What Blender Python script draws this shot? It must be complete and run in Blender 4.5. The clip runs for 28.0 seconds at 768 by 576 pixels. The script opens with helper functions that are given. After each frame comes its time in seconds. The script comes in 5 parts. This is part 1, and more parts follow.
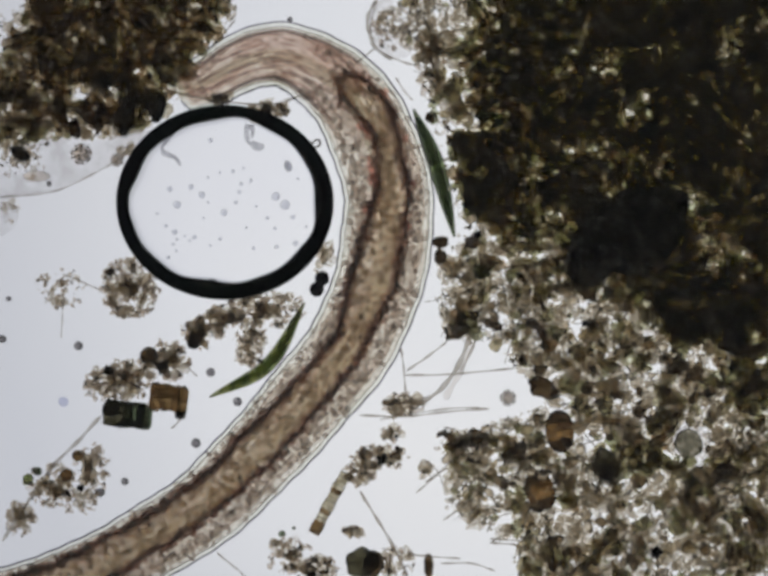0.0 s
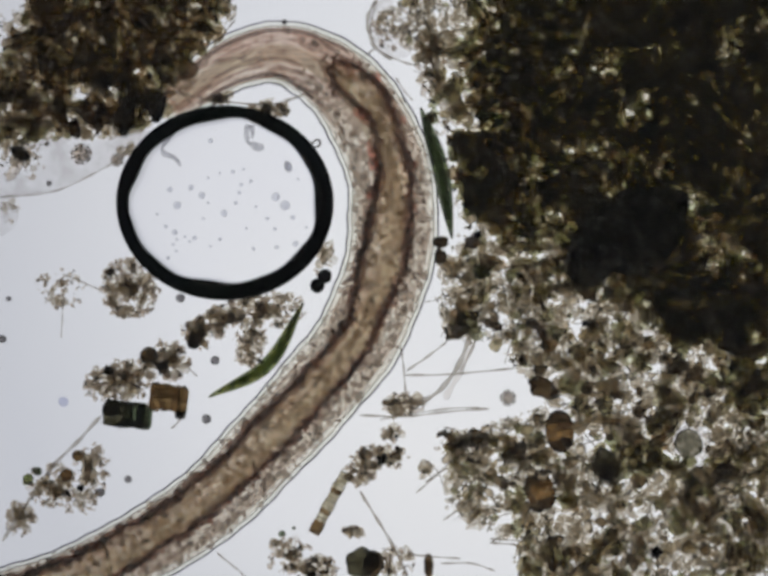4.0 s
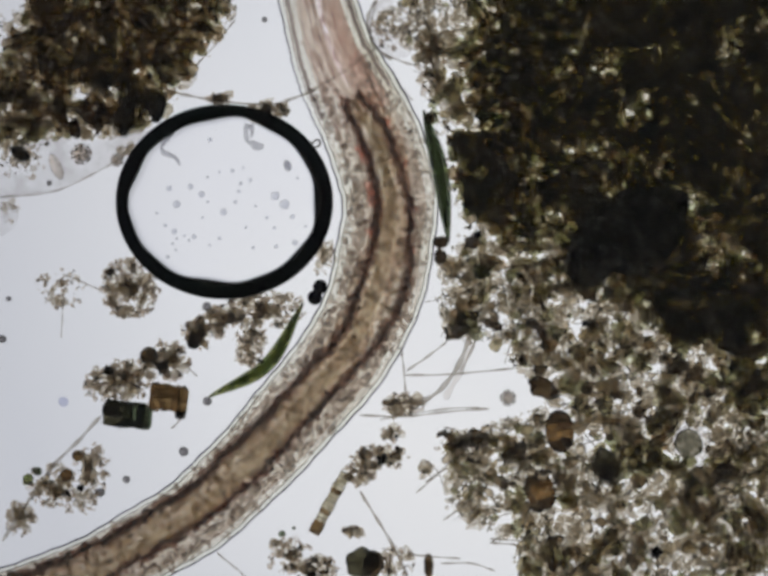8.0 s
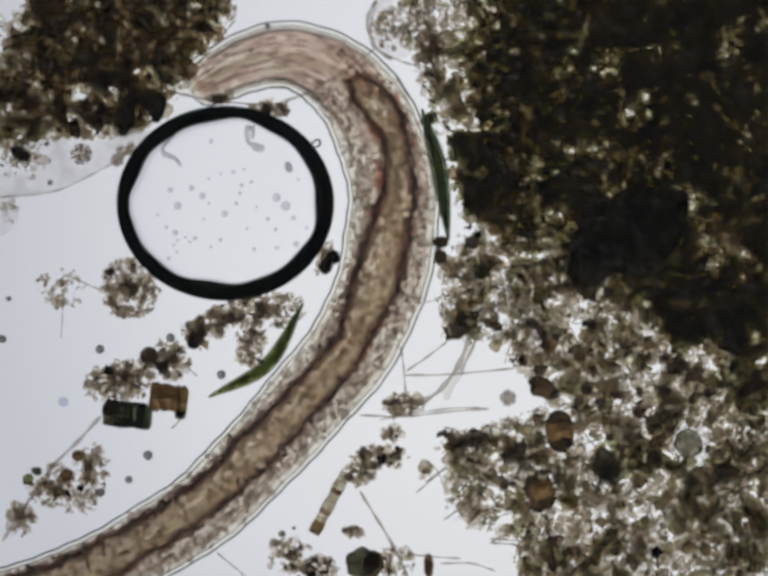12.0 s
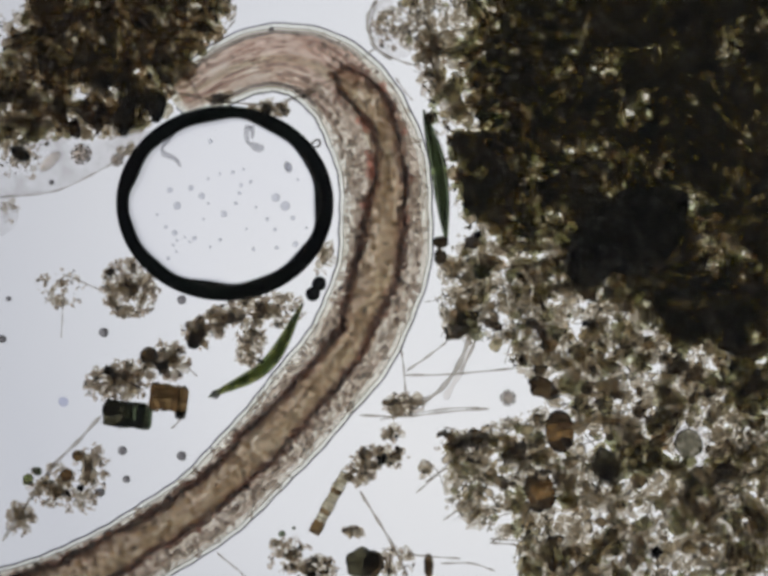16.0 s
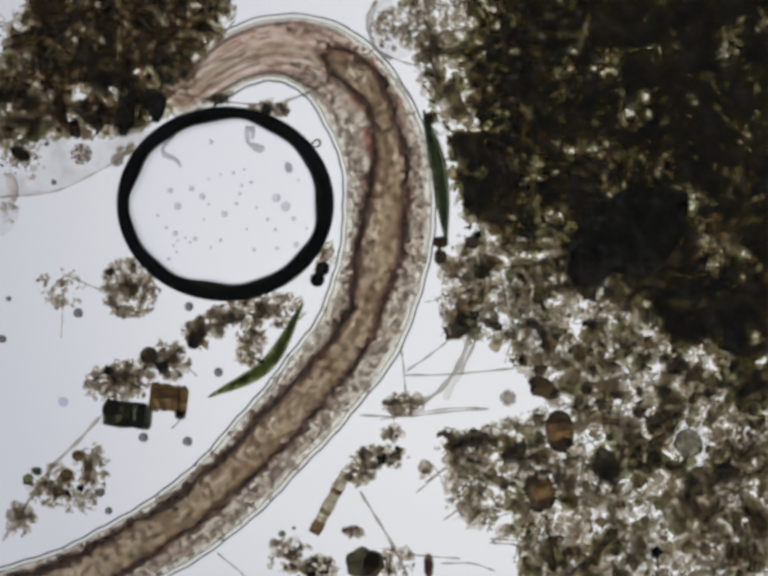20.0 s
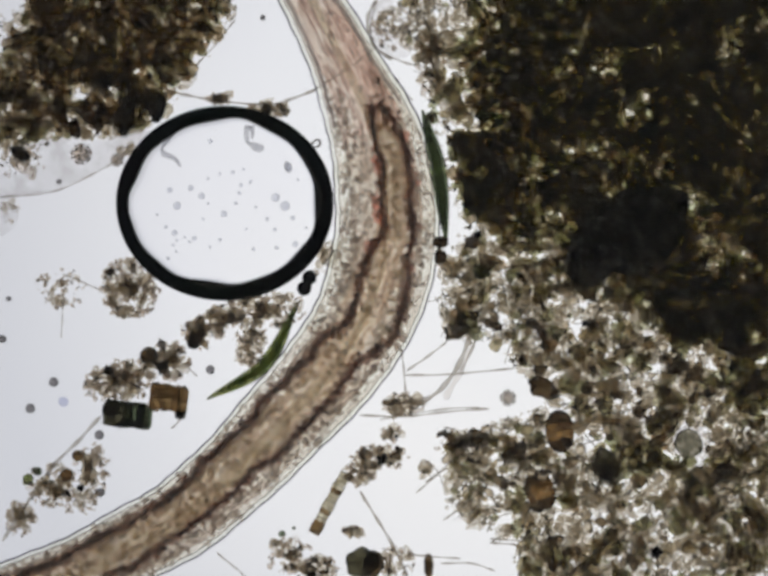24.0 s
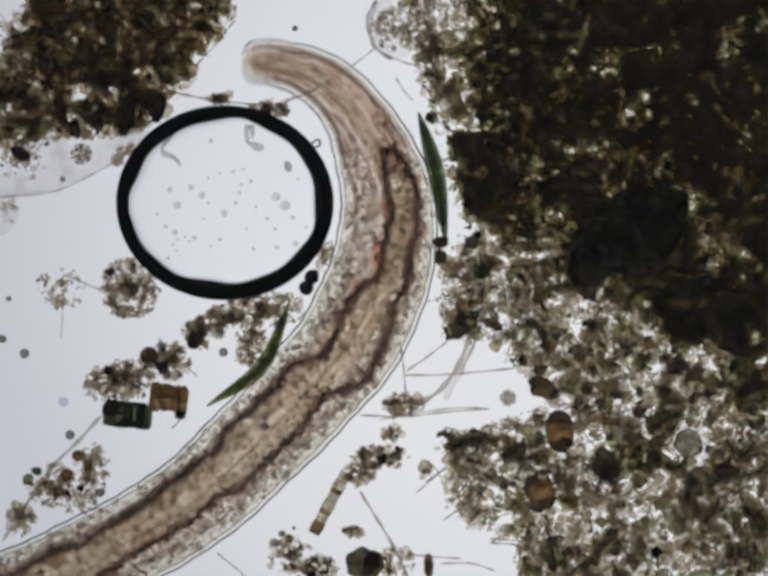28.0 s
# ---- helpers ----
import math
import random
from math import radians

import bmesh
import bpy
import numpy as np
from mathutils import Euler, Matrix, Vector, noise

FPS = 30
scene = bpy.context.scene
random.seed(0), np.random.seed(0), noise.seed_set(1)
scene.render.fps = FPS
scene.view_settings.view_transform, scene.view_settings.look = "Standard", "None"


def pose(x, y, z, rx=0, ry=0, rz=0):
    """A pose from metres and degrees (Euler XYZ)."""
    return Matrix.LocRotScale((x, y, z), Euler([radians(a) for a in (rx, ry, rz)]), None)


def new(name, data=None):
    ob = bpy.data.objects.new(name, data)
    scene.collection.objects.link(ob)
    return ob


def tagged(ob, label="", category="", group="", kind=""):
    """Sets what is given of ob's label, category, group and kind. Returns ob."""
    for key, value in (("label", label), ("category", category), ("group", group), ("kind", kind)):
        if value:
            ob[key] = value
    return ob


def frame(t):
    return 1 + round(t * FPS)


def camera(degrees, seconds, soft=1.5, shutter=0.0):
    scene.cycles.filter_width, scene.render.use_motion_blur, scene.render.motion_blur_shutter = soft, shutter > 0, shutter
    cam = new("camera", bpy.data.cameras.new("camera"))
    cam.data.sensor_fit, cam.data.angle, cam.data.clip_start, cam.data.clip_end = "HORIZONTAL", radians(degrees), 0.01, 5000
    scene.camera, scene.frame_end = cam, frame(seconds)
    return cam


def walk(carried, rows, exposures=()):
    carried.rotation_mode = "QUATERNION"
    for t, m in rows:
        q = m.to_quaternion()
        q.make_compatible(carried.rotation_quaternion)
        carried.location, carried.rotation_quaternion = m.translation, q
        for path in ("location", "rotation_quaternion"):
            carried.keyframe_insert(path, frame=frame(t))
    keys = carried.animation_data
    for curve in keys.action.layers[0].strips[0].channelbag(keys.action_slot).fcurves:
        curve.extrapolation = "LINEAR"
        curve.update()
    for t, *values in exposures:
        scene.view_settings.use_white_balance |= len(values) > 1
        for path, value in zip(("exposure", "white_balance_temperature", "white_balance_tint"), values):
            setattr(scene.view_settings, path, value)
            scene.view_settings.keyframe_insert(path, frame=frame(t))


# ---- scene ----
# One metre here stands for one millimetre on the slide; the focal plane is z = FOCUS.
FOV = 8.0
FOCUS = 0.06
EYE_Z = 0.784 / math.tan(radians(FOV / 2)) + FOCUS
cam = camera(FOV, 28.0, soft=3.7, shutter=0.7)
walk(cam, [(0.0, pose(0, 0, EYE_Z)), (28.0, pose(0, 0, EYE_Z))],
     exposures=[(0.0, 0.0, 6500, 10), (22.5, 0.0, 6500, 10), (23.5, 0.07, 6540, 10), (24.0, 0.17, 6600, 10), (25.0, 0.34, 6700, 10), (27.0, 0.34, 6700, 10), (27.6, 0.15, 6580, 10), (28.0, 0.0, 6500, 10)])

scene.cycles.transparent_max_bounces = 48
scene.cycles.max_bounces = 24
scene.cycles.transmission_bounces = 24


# ---- world and lamp: a dim fill added to lift darks; lamp below the slide ----
world = bpy.data.worlds.new("dim_fill")
scene.world = world
world.use_nodes = True
world.node_tree.nodes["Background"].inputs[0].default_value = (0.9, 0.95, 1.0, 1)
world.node_tree.nodes["Background"].inputs[1].default_value = 0.3


def at(px, py, z=FOCUS):
    """The place on the slide of a point of the field, in thousandths across and down from its corner."""
    k = (EYE_Z - z) / (EYE_Z - FOCUS) / 1000.0
    return Vector(((px - 784.0) * k, (588.0 - py) * k, z))


# ---- materials ----
WHITE = (1.0, 1.0, 1.0)


def nodes_of(name):
    m = bpy.data.materials.new(name)
    m.use_nodes = True
    t = m.node_tree
    t.nodes.clear()
    out = t.nodes.new("ShaderNodeOutputMaterial")
    return m, t, out


def ramp_node(t, stops, source):
    r = t.nodes.new("ShaderNodeValToRGB")
    els = r.color_ramp.elements
    els[0].position, els[0].color = stops[0][0], (*stops[0][1], 1)
    els[1].position, els[1].color = stops[-1][0], (*stops[-1][1], 1)
    for p, c in stops[1:-1]:
        e = els.new(p)
        e.color = (*c, 1)
    t.links.new(source, r.inputs[0])
    return r.outputs[0]


def noise_node(t, scale, detail=3.0, rough=0.6, distort=0.0, along=0.0):
    n = t.nodes.new("ShaderNodeTexNoise")
    n.inputs["Scale"].default_value = scale
    n.inputs["Detail"].default_value = detail
    n.inputs["Roughness"].default_value = rough
    n.inputs["Distortion"].default_value = distort
    if along:
        co = t.nodes.new("ShaderNodeAttribute")
        co.attribute_name = "rest_place"
        turn = t.nodes.new("ShaderNodeMapping")
        turn.inputs["Scale"].default_value = (along, 1, 1)
        t.links.new(co.outputs["Vector"], turn.inputs["Vector"])
        t.links.new(turn.outputs[0], n.inputs["Vector"])
    else:
        co = t.nodes.new("ShaderNodeTexCoord")
        t.links.new(co.outputs["Object"], n.inputs["Vector"])
    return n.outputs["Fac"]


def times(t, a, b):
    n = t.nodes.new("ShaderNodeMix")
    n.data_type, n.blend_type = "RGBA", "MULTIPLY"
    n.inputs[0].default_value = 1.0
    t.links.new(a, n.inputs[6])
    t.links.new(b, n.inputs[7])
    return n.outputs[2]


def clear(name, stops, scale=60.0, ior=1.0, rough=0.0, island=None, per_object=None, body=0.04, spots=None, along=0.0, skin=None):
    """A see-through, tinted matter: it lets the lamp's light pass, bent a little where ior is not 1, and scatters a small part."""
    m, t, out = nodes_of(name)
    col = ramp_node(t, stops, noise_node(t, scale, along=along))
    if spots:
        col = times(t, col, ramp_node(t, spots[1], noise_node(t, spots[0], 2.0, along=along * 0.7)))
    if island:
        g = t.nodes.new("ShaderNodeNewGeometry")
        col = times(t, col, ramp_node(t, island, g.outputs["Random Per Island"]))
    if per_object:
        g = t.nodes.new("ShaderNodeObjectInfo")
        col = times(t, col, ramp_node(t, per_object, g.outputs["Random"]))
    if along:
        thin = t.nodes.new("ShaderNodeAttribute")
        thin.attribute_name = "fullness"
        fade = t.nodes.new("ShaderNodeMix")
        fade.data_type = "RGBA"
        fade.inputs[6].default_value = (1, 1, 1, 1)
        t.links.new(thin.outputs["Fac"], fade.inputs[0])
        t.links.new(col, fade.inputs[7])
        col = fade.outputs[2]
    if ior == 1.0:
        b = t.nodes.new("ShaderNodeBsdfTransparent")
        t.links.new(col, b.inputs["Color"])
    else:
        b = t.nodes.new("ShaderNodeBsdfRefraction")
        t.links.new(col, b.inputs["Color"])
        b.inputs["IOR"].default_value = ior
        b.inputs["Roughness"].default_value = rough
    d = t.nodes.new("ShaderNodeBsdfPrincipled")
    if skin:
        d.inputs["Base Color"].default_value = (*skin, 1)
        d.inputs["Specular IOR Level"].default_value = 0.1
    else:
        t.links.new(col, d.inputs["Base Color"])
    d.inputs["Roughness"].default_value = 0.5
    mix = t.nodes.new("ShaderNodeMixShader")
    mix.inputs[0].default_value = body
    t.links.new(b.outputs[0], mix.inputs[1])
    t.links.new(d.outputs[0], mix.inputs[2])
    t.links.new(mix.outputs[0], out.inputs[0])
    return m


def lamp_material():
    m, t, out = nodes_of("lamp_field")
    e = t.nodes.new("ShaderNodeEmission")
    col = ramp_node(t, [(0.3, (0.93, 0.945, 0.972)), (0.7, (0.96, 0.965, 0.972))], noise_node(t, 0.35, 1.0))
    co = t.nodes.new("ShaderNodeTexCoord")
    far = t.nodes.new("ShaderNodeVectorMath")
    far.operation = "LENGTH"
    off = t.nodes.new("ShaderNodeVectorMath")
    off.inputs[1].default_value = (-0.75, -0.1, 0)
    t.links.new(co.outputs["Object"], off.inputs[0])
    t.links.new(off.outputs[0], far.inputs[0])
    span = t.nodes.new("ShaderNodeMapRange")
    span.inputs["From Max"].default_value = 5.2
    t.links.new(far.outputs["Value"], span.inputs["Value"])
    col = times(t, col, ramp_node(t, [(0.0, WHITE), (0.2, (0.985, 0.985, 0.99)), (0.3, (0.92, 0.925, 0.945)), (0.46, (0.73, 0.74, 0.78)), (1.0, (0.6, 0.61, 0.63))], span.outputs[0]))
    t.links.new(col, e.inputs[0])
    e.inputs[1].default_value = 0.82
    t.links.new(e.outputs[0], out.inputs[0])
    return m


M_LAMP = lamp_material()
M_LIGHT_BLOCK = bpy.data.materials.new("matt_black")
M_LIGHT_BLOCK.use_nodes = True
M_LIGHT_BLOCK.node_tree.nodes["Principled BSDF"].inputs["Base Color"].default_value = (0.004, 0.004, 0.004, 1)
M_LIGHT_BLOCK.node_tree.nodes["Principled BSDF"].inputs["Roughness"].default_value = 0.9
M_LIGHT_BLOCK.node_tree.nodes["Principled BSDF"].inputs["Specular IOR Level"].default_value = 0.0
M_SLIDE = clear("slide_glass", [(0.3, (0.985, 0.988, 0.995)), (0.7, (0.995, 0.996, 1.0))], 2.0, 1.0, body=0.0)
M_VEIL = clear("veil_cover_glass", [(0.3, (0.995, 0.995, 0.998)), (0.7, WHITE)], 3.0, 1.0, body=0.008)
M_AIR = clear("air_bubble_skin", [(0.3, (0.99, 0.99, 1.0)), (0.7, WHITE)], 3.0, 1 / 1.33, body=0.0)
M_DROP = clear("droplet_water", [(0.3, (0.8, 0.805, 0.835)), (0.7, (0.9, 0.905, 0.92))], 30.0, 1.06, body=0.0)
M_CUTICLE = clear("worm_cuticle", [(0.3, (0.9, 0.9, 0.85)), (0.7, (0.98, 0.98, 0.94))], 30.0, body=0.005, along=0.5)
M_WALL = clear("worm_body_wall", [(0.36, (0.87, 0.835, 0.81)), (0.5, (0.96, 0.942, 0.928)), (0.64, (0.99, 0.985, 0.975))], 70.0, body=0.008,
               spots=(14.0, [(0.35, (0.94, 0.92, 0.9)), (0.6, WHITE)]), along=0.2)
M_FLESH = clear("worm_flesh", [(0.36, (0.84, 0.765, 0.73)), (0.5, (0.945, 0.9, 0.88)), (0.64, (0.995, 0.975, 0.965))], 58.0, body=0.01,
                spots=(11.0, [(0.38, (0.9, 0.8, 0.77)), (0.58, WHITE)]), along=0.3)
M_STRAND = clear("worm_muscle_strand", [(0.36, (0.9, 0.86, 0.845)), (0.64, (0.985, 0.97, 0.96))], 60.0, body=0.005, island=[(0.0, (0.84, 0.805, 0.79)), (0.2, (0.96, 0.945, 0.94)), (1.0, WHITE)])
M_TRUNK = clear("worm_trunk_flesh", [(0.38, (0.89, 0.84, 0.805)), (0.5, (0.98, 0.956, 0.938)), (0.62, (1.0, 0.99, 0.978))], 85.0, body=0.01,
                spots=(15.0, [(0.4, (0.87, 0.83, 0.805)), (0.56, WHITE)]), along=0.8)
M_GUT = clear("worm_gut", [(0.4, (0.93, 0.865, 0.81)), (0.5, (0.99, 0.965, 0.937)), (0.6, (1.0, 0.993, 0.98))], 80.0, body=0.008,
              spots=(24.0, [(0.38, (0.93, 0.895, 0.84)), (0.58, WHITE)]), along=0.9)
M_GUTWALL = clear("worm_gut_wall", [(0.36, (0.4, 0.29, 0.25)), (0.5, (0.56, 0.435, 0.39)), (0.64, (0.76, 0.64, 0.58))], 55.0, 1.01, body=0.03)
M_GRANULE = clear("worm_granule", [(0.3, (0.88, 0.85, 0.82)), (0.7, WHITE)], 90.0,
                  island=[(0.0, (0.5, 0.455, 0.43)), (0.1, (0.72, 0.67, 0.64)), (0.24, (0.93, 0.9, 0.875)), (1.0, (0.995, 0.99, 0.98))], ior=1.07, body=0.03)
M_LINING = clear("worm_gut_lining", [(0.3, (0.85, 0.77, 0.72)), (0.7, (0.98, 0.95, 0.93))], 50.0,
                 island=[(0.0, (0.4, 0.3, 0.27)), (0.3, (0.66, 0.555, 0.515)), (0.6, (0.88, 0.81, 0.78)), (1.0, (0.97, 0.935, 0.915))], ior=1.05, body=0.03)
M_CONTENT = clear("worm_gut_content", [(0.3, (0.92, 0.89, 0.82)), (0.7, WHITE)], 90.0,
                  island=[(0.0, (0.5, 0.42, 0.35)), (0.08, (0.9, 0.825, 0.745)), (0.16, (0.985, 0.955, 0.915)), (1.0, (1.0, 0.99, 0.97))], ior=1.06, body=0.03)
M_OUTLINE = clear("worm_outline", [(0.35, (0.36, 0.35, 0.39)), (0.65, (0.7, 0.69, 0.73))], 25.0, body=0.02)
M_BAND = clear("worm_muscle_band", [(0.35, (0.56, 0.51, 0.5)), (0.65, (0.95, 0.93, 0.92))], 24.0, body=0.01)
M_MOUTH = clear("worm_mouth", [(0.3, (0.86, 0.77, 0.74)), (0.7, (0.96, 0.91, 0.89))], 90.0, body=0.01)
M_VESSEL = clear("worm_blood_vessel", [(0.3, (0.985, 0.79, 0.745)), (0.7, (0.995, 0.88, 0.855))], 40.0)
M_FOLD = clear("worm_mouth_fold", [(0.3, (0.5, 0.43, 0.4)), (0.7, (0.75, 0.68, 0.64))], 60.0)
BROWNS = [(0.0, (0.25, 0.22, 0.165)), (0.1, (0.58, 0.555, 0.475)), (0.32, (0.885, 0.867, 0.812)), (0.65, (0.974, 0.963, 0.941)), (1.0, (1.0, 0.996, 0.99))]
M_GRAIN = clear("silt_grain", [(0.3, (0.88, 0.855, 0.82)), (0.7, WHITE)], 120.0, 1.04, island=BROWNS, body=0.03)
M_CLUMP = clear("tan_silt_grain", [(0.36, (0.8, 0.765, 0.725)), (0.64, (0.99, 0.983, 0.975))], 110.0, 1.03, island=[(0.0, (0.24, 0.21, 0.185)), (0.07, (0.52, 0.485, 0.435)), (0.16, (0.88, 0.85, 0.8)), (0.6, (0.96, 0.942, 0.915)), (1.0, (0.995, 0.985, 0.975))], body=0.03)
M_FILM = clear("pale_silt_film", [(0.41, (0.6, 0.56, 0.485)), (0.48, (0.885, 0.868, 0.83)), (0.54, (0.99, 0.989, 0.982))], 185.0, body=0.02, skin=(0.5, 0.42, 0.3),
               spots=(34.0, [(0.36, (0.86, 0.825, 0.77)), (0.58, WHITE)]))
M_DARK = clear("dark_silt_lump", [(0.42, (0.58, 0.565, 0.485)), (0.5, (0.81, 0.795, 0.73)), (0.57, (0.99, 0.985, 0.97))], 160.0, body=0.022, skin=(0.38, 0.36, 0.17),
               spots=(26.0, [(0.4, (0.83, 0.81, 0.74)), (0.58, WHITE)]), island=[(0.0, (0.84, 0.74, 0.66)), (0.2, (0.85, 0.89, 0.78)), (0.45, (0.94, 0.87, 0.81)), (0.7, (0.91, 0.94, 0.86)), (1.0, (1.0, 0.985, 0.965))])
M_CLOD = clear("brown_clod_lump", [(0.42, (0.6, 0.58, 0.505)), (0.49, (0.84, 0.825, 0.765)), (0.55, (0.99, 0.984, 0.965))], 150.0, body=0.022, skin=(0.42, 0.34, 0.18),
               spots=(24.0, [(0.4, (0.86, 0.84, 0.79)), (0.6, WHITE)]), island=[(0.0, (0.83, 0.75, 0.68)), (0.35, (0.88, 0.91, 0.83)), (0.6, (0.95, 0.89, 0.83)), (1.0, (1.0, 0.985, 0.96))])
M_BLACK = clear("opaque_mineral", [(0.3, (0.03, 0.029, 0.026)), (0.7, (0.09, 0.085, 0.075))], 20.0, body=0.02, skin=(0.05, 0.05, 0.058))
M_SPECK = clear("dark_silt_speck", [(0.3, (0.3, 0.255, 0.19)), (0.7, (0.62, 0.56, 0.46))], 120.0, island=[(0.0, (0.3, 0.28, 0.24)), (0.6, (0.75, 0.72, 0.66)), (1.0, (1.0, 0.97, 0.92))], body=0.03)
M_GREEN = clear("green_alga", [(0.38, (0.26, 0.3, 0.15)), (0.5, (0.43, 0.465, 0.27)), (0.62, (0.7, 0.705, 0.5))], 52.0, 1.05, body=0.02)
M_DKGREEN = clear("dark_green_alga", [(0.36, (0.26, 0.3, 0.22)), (0.64, (0.46, 0.5, 0.38))], 50.0, 1.05, body=0.02)
M_SHELL = clear("brown_shell", [(0.36, (0.17, 0.118, 0.068)), (0.5, (0.36, 0.27, 0.16)), (0.66, (0.66, 0.53, 0.35))], 40.0, 1.06, body=0.02)
M_BLOCK = clear("brown_plant_cell", [(0.36, (0.26, 0.195, 0.11)), (0.5, (0.44, 0.35, 0.225)), (0.64, (0.7, 0.6, 0.44))], 60.0, 1.03, body=0.02, spots=(32.0, [(0.4, (0.66, 0.62, 0.54)), (0.6, WHITE)]))
M_MEMBRANE = clear("thin_membrane", [(0.3, (0.9, 0.88, 0.86)), (0.7, (0.97, 0.965, 0.96))], 25.0, 1.02, body=0.0)
M_FIBRE = clear("clear_fibre", [(0.3, (0.62, 0.58, 0.52)), (0.7, (0.85, 0.84, 0.82))], 50.0, 1.08)
M_SPORE = clear("smoky_spore", [(0.38, (0.34, 0.325, 0.27)), (0.5, (0.52, 0.5, 0.44)), (0.62, (0.75, 0.73, 0.67))], 70.0, 1.02, body=0.02, spots=(34.0, [(0.4, (0.65, 0.65, 0.61)), (0.6, WHITE)]))
M_PALE = clear("pale_brown_cell", [(0.36, (0.5, 0.465, 0.37)), (0.5, (0.69, 0.655, 0.55)), (0.64, (0.86, 0.835, 0.75))], 80.0, 1.04, body=0.02)
M_SHEET = clear("smoky_membrane", [(0.35, (0.86, 0.85, 0.845)), (0.5, (0.94, 0.935, 0.935)), (0.65, (0.985, 0.985, 0.985))], 14.0, body=0.01)
M_OUTLINEPALE = clear("worm_inner_outline", [(0.35, (0.7, 0.68, 0.67)), (0.65, (0.88, 0.87, 0.86))], 60.0, body=0.01)
M_OLIVE = clear("dark_olive_cell", [(0.38, (0.16, 0.152, 0.11)), (0.5, (0.31, 0.297, 0.225)), (0.62, (0.56, 0.54, 0.44))], 80.0, 1.03, body=0.03, spots=(34.0, [(0.4, (0.57, 0.56, 0.5)), (0.6, WHITE)]))
M_PALEGREEN = clear("pale_green_waist", [(0.3, (0.45, 0.52, 0.34)), (0.7, (0.64, 0.7, 0.5))], 50.0, body=0.02)
M_MIST = clear("faint_speck", [(0.3, (0.76, 0.77, 0.85)), (0.7, (0.86, 0.87, 0.93))], 40.0, 1.0, body=0.0)
M_CILIATE = clear("clear_swimmer", [(0.3, (0.8, 0.75, 0.7)), (0.7, (0.95, 0.93, 0.9))], 60.0, 1.08, body=0.01)
M_WRINKLE = clear("bubble_wrinkle", [(0.3, (0.66, 0.66, 0.67)), (0.7, (0.85, 0.85, 0.86))], 60.0, 1.02, body=0.01)
M_FLAKE = clear("silt_flake", [(0.38, (0.66, 0.61, 0.53)), (0.5, (0.85, 0.81, 0.74)), (0.62, (0.98, 0.97, 0.94))], 85.0, 1.08, body=0.03,
                per_object=[(0.0, (0.45, 0.4, 0.32)), (0.4, (0.8, 0.76, 0.69)), (1.0, (0.99, 0.98, 0.96))])
M_DOT = clear("tiny_cell", [(0.3, (0.4, 0.385, 0.39)), (0.7, (0.6, 0.585, 0.585))], 60.0, 1.2)


# ---- mesh helpers ----
def mesh_of(name, verts, faces, material, smooth=True):
    me = bpy.data.meshes.new(name)
    me.from_pydata([tuple(v) for v in verts], [], faces)
    me.materials.append(material)
    if smooth:
        me.polygons.foreach_set("use_smooth", [True] * len(me.polygons))
    me.update()
    return me


def part(name, me, parent, label="", m=None):
    ob = new(name, me)
    ob.parent = parent
    if m is not None:
        ob.matrix_basis = m
    if label:
        ob["label"] = label
    return ob


def ico(sub):
    bm = bmesh.new()
    bmesh.ops.create_icosphere(bm, subdivisions=sub, radius=1.0)
    v = np.array([p.co[:] for p in bm.verts])
    f = np.array([[q.index for q in p.verts] for p in bm.faces])
    bm.free()
    return v, f


ICO1, ICO2, ICO3 = ico(1), ico(2), ico(3)
rng = np.random.default_rng(7)


def lumpy(template, jag, seed):
    v = template[0].copy()
    r = np.array([noise.noise(Vector(p) * 1.6 + Vector((seed * 3.1, seed, 0))) for p in v])
    fine = np.array([noise.noise(Vector(p) * 4.2 + Vector((seed, 0, seed * 2.3))) for p in v])
    return v * (1 + jag * (r * 1.1 + fine * 0.6))[:, None]


def turns(n, flat):
    a = rng.uniform(0, 2 * np.pi, n)
    b = rng.uniform(-flat, flat, n)
    ca, sa, cb, sb = np.cos(a), np.sin(a), np.cos(b), np.sin(b)
    o = np.zeros(n)
    rz = np.stack([np.stack([ca, -sa, o], 1), np.stack([sa, ca, o], 1), np.stack([o, o, o + 1], 1)], 1)
    rx = np.stack([np.stack([o + 1, o, o], 1), np.stack([o, cb, -sb], 1), np.stack([o, sb, cb], 1)], 1)
    return rz @ rx


